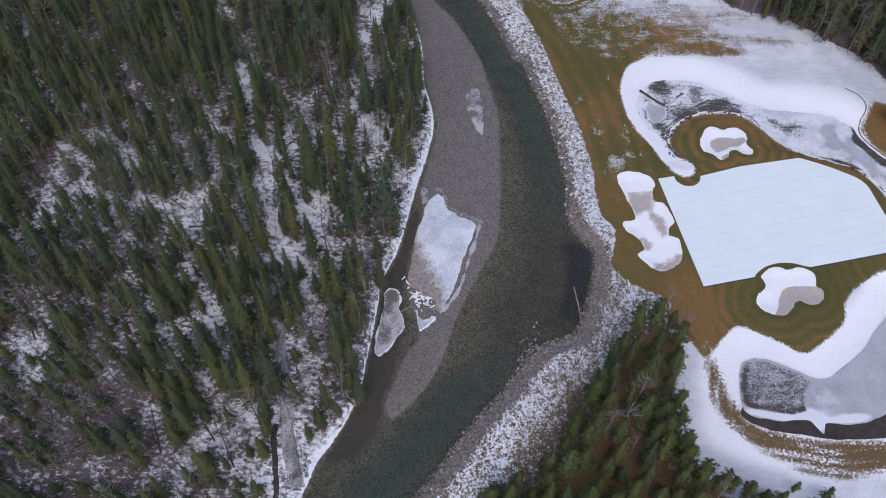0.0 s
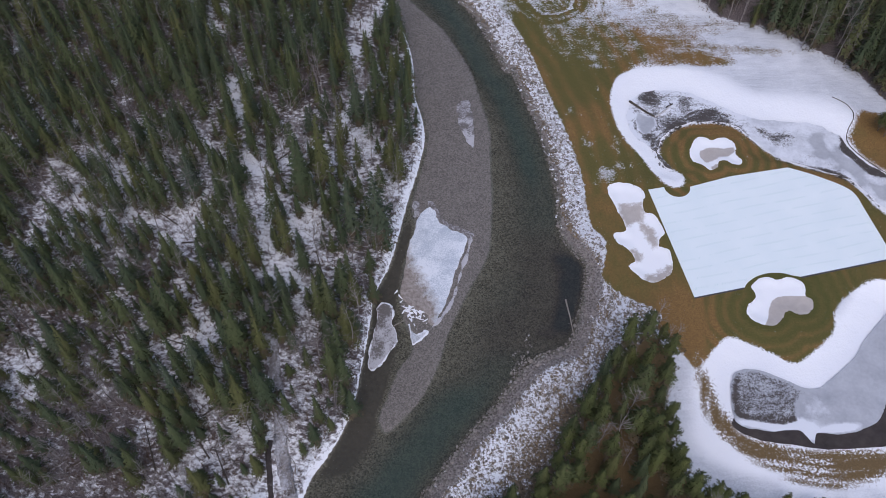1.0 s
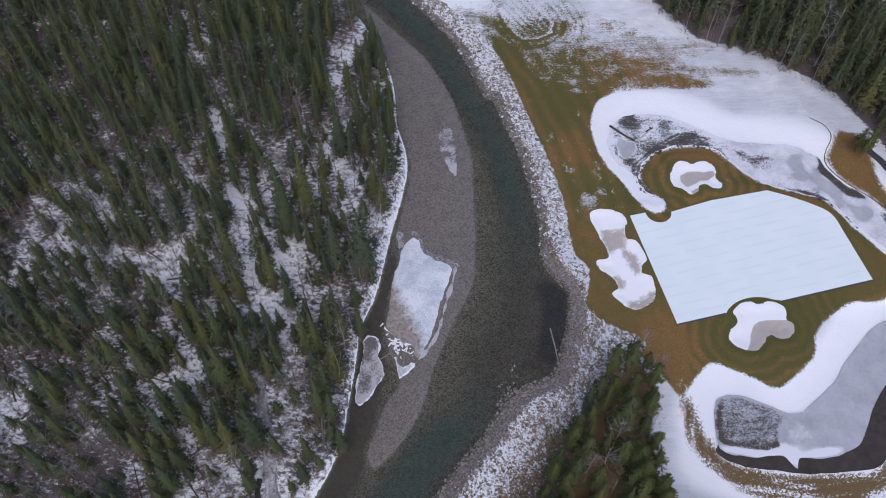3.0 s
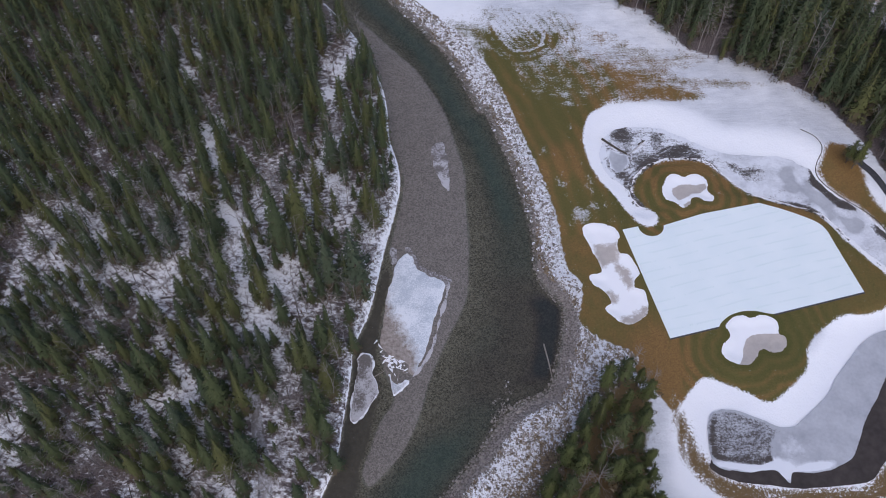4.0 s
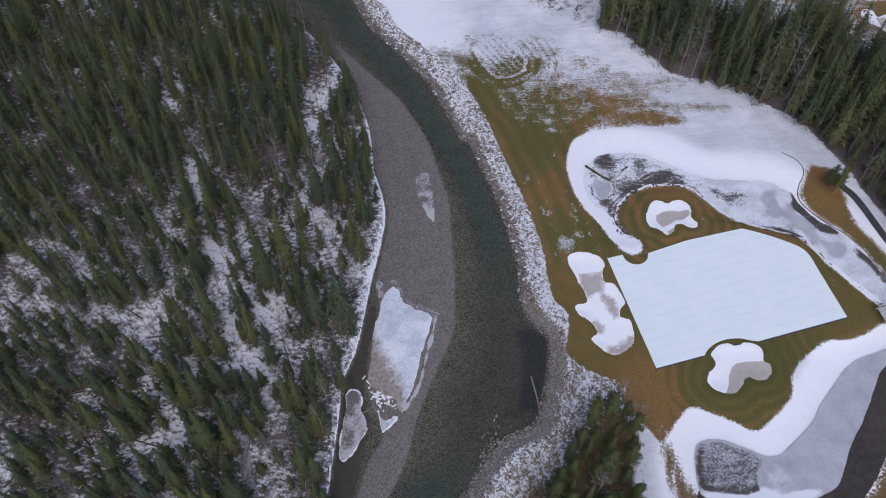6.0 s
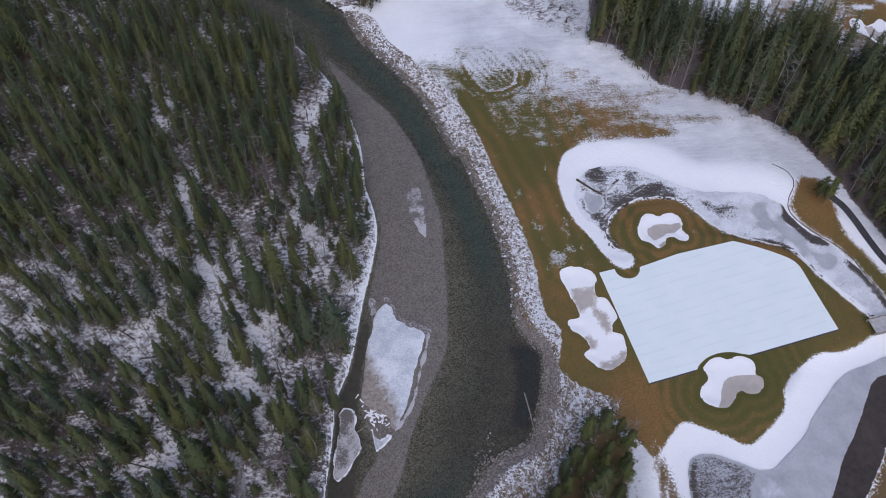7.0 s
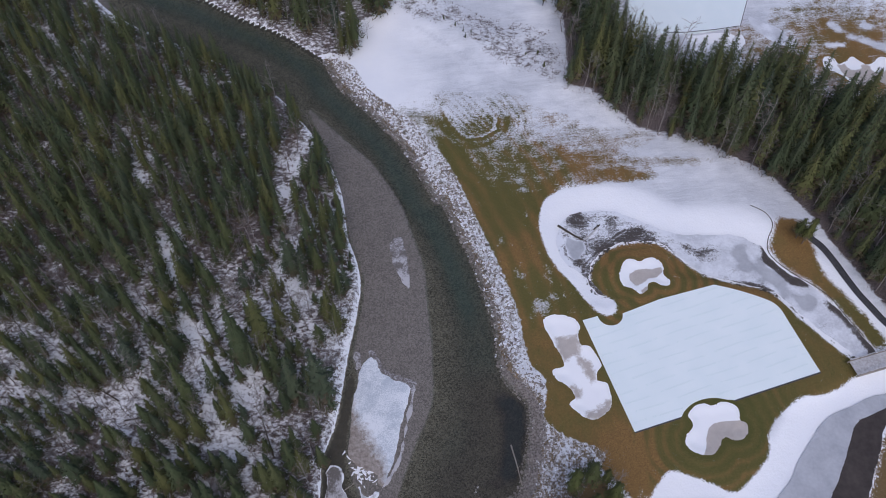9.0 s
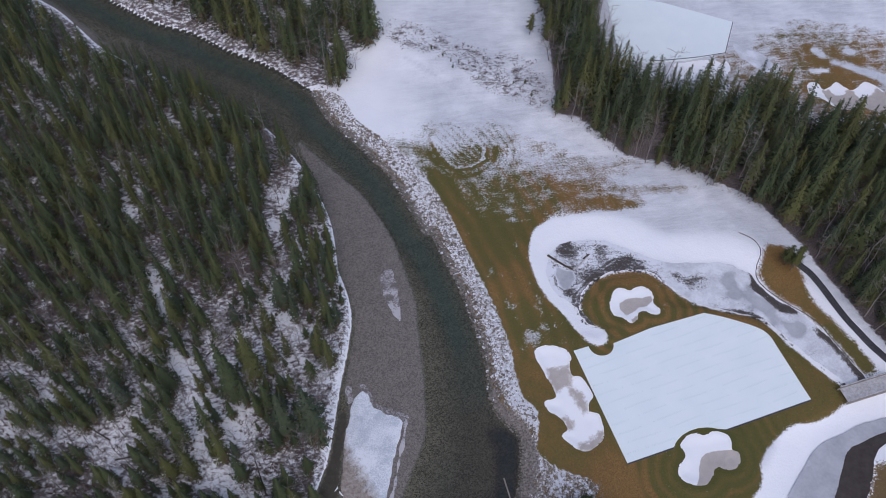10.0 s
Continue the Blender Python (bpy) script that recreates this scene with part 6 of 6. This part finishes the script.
def joined(name, entries, shapes, material, label, with_dry):
    """Many trees as one mesh."""
    vs, fs, tints, dries, normals, n = [], [], [], [], [], 0
    for which, m, tint in entries:
        v, f = shapes[which][0], shapes[which][1]
        a = np.array(m)
        vs.append(v @ a[:3, :3].T + a[:3, 3])
        fs.append(f + n)
        tints.append(np.full(len(v), tint))
        dries.append(shapes[which][2] if with_dry else np.zeros(len(v)))
        if with_dry:
            ns = shapes[which][3] @ np.linalg.inv(a[:3, :3])
            normals.append(ns / np.linalg.norm(ns, axis=1)[:, None])
        n += len(v)
    me = bpy.data.meshes.new(name)
    v, f = np.vstack(vs), np.vstack(fs).astype(np.int32)
    me.vertices.add(len(v))
    me.vertices.foreach_set("co", v.astype(np.float32).ravel())
    me.loops.add(f.size)
    me.loops.foreach_set("vertex_index", f.ravel())
    me.polygons.add(len(f))
    me.polygons.foreach_set("loop_start", np.arange(0, f.size, 3, dtype=np.int32))
    me.update(calc_edges=True)
    for key, val in (("tint", tints), ("dry", dries)):
        me.attributes.new(key, "FLOAT", "POINT").data.foreach_set("value", np.concatenate(val).astype(np.float32))
    me.materials.append(material)
    if normals:
        me.polygons.foreach_set("use_smooth", np.ones(len(f), bool))
        me.normals_split_custom_set_from_vertices(np.vstack(normals).astype(np.float32))
    return tagged(piece(name, me), label, "forest", kind="stuff")


joined("forest_crowns", rest["spruce"], [c for _, c in FAR_SPRUCES], NEEDLES, "dense stand of dark green spruces farther off", True)
joined("forest_trunks", rest["spruce"], [(*t, None) for t, _ in SPRUCES], BARK, "brown trunks of the spruces farther off", False)
if rest["bare"]:
    joined("bare_stems", rest["bare"], [(*b["trunk"], None) for b in BARE], GREY_BARK, "grey stems of leafless trees farther off", False)
    joined("bare_branches", rest["bare"], [(*b["branches"], None) for b in BARE], GREY_BARK, "fine bare branches of leafless trees farther off", False)


# ---- undergrowth, brush and reeds ----
def tuft(r, blades, spread):
    v, f = [], []
    for _ in range(blades):
        a, lean, w = r.uniform(0, 6.28), r.uniform(0.2, 1.0) * spread, 0.03
        ca, sa, z = math.cos(a), math.sin(a), r.uniform(0.5, 1.0)
        i = len(v)
        v += [(-sa * w, ca * w, 0), (sa * w, -ca * w, 0), (ca * lean, sa * lean, z)]
        f.append((i, i + 1, i + 2))
    return np.array(v), np.array(f)


rng = random.Random(9)
TUFTS = [tuft(rng, 11, 0.8) for _ in range(6)]


def sow(name, xs, ys, ok, count, size, label):
    x = np.array([rng.uniform(*xs) for _ in range(count)])
    y = np.array([rng.uniform(*ys) for _ in range(count)])
    keep = ok(x, y)
    x, y = x[keep], y[keep]
    z = height(x, y)
    entries = []
    for a, b, c in zip(x, y, z):
        s = rng.uniform(*size)
        entries.append((rng.randrange(6), pose(a, b, c - 0.03, 0, 0, rng.uniform(0, 360)) @ Matrix.Diagonal((s, s, s * rng.uniform(0.6, 1.1), 1)), rng.random()))
    ob = joined(name, entries, [(*t, None) for t in TUFTS], TWIG, label, False)
    ob["category"] = "undergrowth"
    return ob


sow("undergrowth", (-90, 0), (28, 150), lambda x, y: (west_wood(x, y)) & (lattice(x, y, 5.0, 33) > 0.3), 15000, (0.4, 1.4), "brown twigs and low shrubs poking through snow")
sow("brush", (8, 43), (136, 170), lambda x, y: (signed(BRUSH, x, y) < 0.3) & (lattice(x, y, 1.4, 91) > 0.4), 7000, (0.18, 0.55), "dark brown brush on a snowy bank")
sow("brush", (38, 92), (80, 138), lambda x, y: np.abs(signed(EAST_WOOD, x, y) + 0.7) < 1.1, 9000, (0.2, 0.6), "reddish brush along the wood's edge")
sow("brush", (-70, 0), (150, 205), lambda x, y: (line_distance(RIGHT_LINE, x, y) < 10) & (signed(RIVER, x, y) > 0.5) & (line_distance(LEFT_LINE, x, y) > 12), 3500, (0.4, 1.2), "brown brush on the snowy far bank")
sow("brush", (-6, 34), (28, 62), lambda x, y: (np.abs(np.minimum(signed(CLUMP, x, y), signed(CLUMP, x + 1.2, y)) - 0.1) < 1.2), 1300, (0.3, 0.8), "brown brush round the spruce copse")
sow("brush", (-16, 2), (40, 130), lambda x, y: (np.abs(line_distance(LEFT_LINE, x, y) - 1.5) < 1.3) & west_wood(x, y), 4500, (0.2, 0.7), "brown shrubs along the snowy river bank")

# fallen trunks in the open wood
rng = random.Random(19)
for k in range(26):
    x, y = rng.uniform(-60, -14), rng.uniform(36, 96)
    a, half = rng.uniform(0, 3.14), rng.uniform(1.5, 3.6)
    dx, dy = half * math.cos(a), half * math.sin(a)
    if west_wood(np.array([x - dx, x + dx]), np.array([y - dy, y + dy])).all():
        log([lay(x - dx, y - dy, 0.15), lay(x, y, 0.2), lay(x + dx, y + dy, 0.15)], 0.13, 0.06, DARK_WOOD, "dark fallen trunk lying in the snowy wood")


# ---- riprap: broken rock along the outer bank ----
def rock_mesh(seed):
    bm = bmesh.new()
    bmesh.ops.create_icosphere(bm, subdivisions=1, radius=1.0)
    r = random.Random(seed)
    for v in bm.verts:
        v.co = v.co * r.uniform(0.7, 1.15)
        v.co.z *= 0.7
    v = np.array([tuple(p.co) for p in bm.verts])
    f = np.array([[q.index for q in face.verts] for face in bm.faces])
    bm.free()
    return v, f


ROCKS = [rock_mesh(k) for k in range(8)]
rng = random.Random(21)
cand = np.array([(rng.uniform(-8, 33), rng.uniform(30, 156)) for _ in range(90000)])
s_rip, d_water = signed(RIP_ZONE, cand[:, 0], cand[:, 1]), line_distance(RIGHT_LINE, cand[:, 0], cand[:, 1])
s_wet = signed(RIVER, cand[:, 0], cand[:, 1])
spit = (np.hypot((cand[:, 0] - 12.2) / 1.6, (cand[:, 1] - 54.3) / 2.6) < 1) | (np.hypot((cand[:, 0] - 13.4) / 0.7, (cand[:, 1] - 58.0) / 2.2) < 0.8)
keep = (spit | (s_rip < -0.1) | ((s_wet < 0) & (d_water < 0.3))) & (np.array([rng.random() for _ in cand]) < np.where(d_water < 1.3 + 1.2 * (cand[:, 1] > 78), 1.0, np.where(d_water < 5.5, np.where(cand[:, 1] > 78, 0.5, 0.3), 0.1)))
cand, d_water = cand[keep], d_water[keep]
taken = {}
chosen = []
for (x, y), d in zip(cand, d_water):
    size = rng.uniform(0.09, 0.22) if rng.random() < 0.85 else rng.uniform(0.24, 0.36)
    if y > 78:
        size *= 1.15
    if d > 4.5:
        size *= 0.75
    if free(x, y, size * 1.02):
        take(x, y)
        chosen.append((x, y, size, d))
        if len(chosen) >= 9000:
            break
zz = np.maximum(height(np.array([c[0] for c in chosen]), np.array([c[1] for c in chosen])), fall(np.array([c[1] for c in chosen])) - 0.05)
riprap = tagged(new("riprap"), "band of broken grey rock with snow along the bank", "rock bank")
vs, fs, tints, snows, n, made = [], [], [], [], 0, 0
rock_data = [mesh_of("rock", v, f, ROCK, {"snowy": np.full(len(v), -0.1), "tint": np.full(len(v), 0.3 + 0.1 * (k % 4))}, False) for k, (v, f) in enumerate(ROCKS)]
for (x, y, size, d), z in zip(chosen, zz):
    m = pose(x, y, z + size * 0.25, rng.uniform(-25, 25), rng.uniform(-25, 25), rng.uniform(0, 360)) @ Matrix.Diagonal((size * rng.uniform(0.8, 1.4), size, size * rng.uniform(0.7, 1.1), 1))
    k = rng.randrange(8)
    if made < 300 and 52 < y < 80 and d < 4.5 and size > 0.14:
        ob = piece("rock", rock_data[k], riprap)
        ob.matrix_basis = m
        made += 1
        continue
    v, f = ROCKS[k]
    a = np.array(m)
    vs.append(v @ a[:3, :3].T + a[:3, 3])
    fs.append(f + n)
    n += len(v)
    tints.append(np.full(len(v), rng.random()))
    snows.append(np.full(len(v), -0.22 + 0.2 * float(smooth(0.6, 3.0 - 1.2 * (y > 78), d)) + 0.16 * (y > 78) + rng.uniform(-0.18, 0.18)))
loose = mesh_of("rubble", np.vstack(vs), np.vstack(fs), ROCK, {"tint": np.concatenate(tints), "snowy": np.concatenate(snows)}, False)
tagged(piece("rubble", loose, riprap, "smaller broken rock, snow caught between"), kind="stuff")
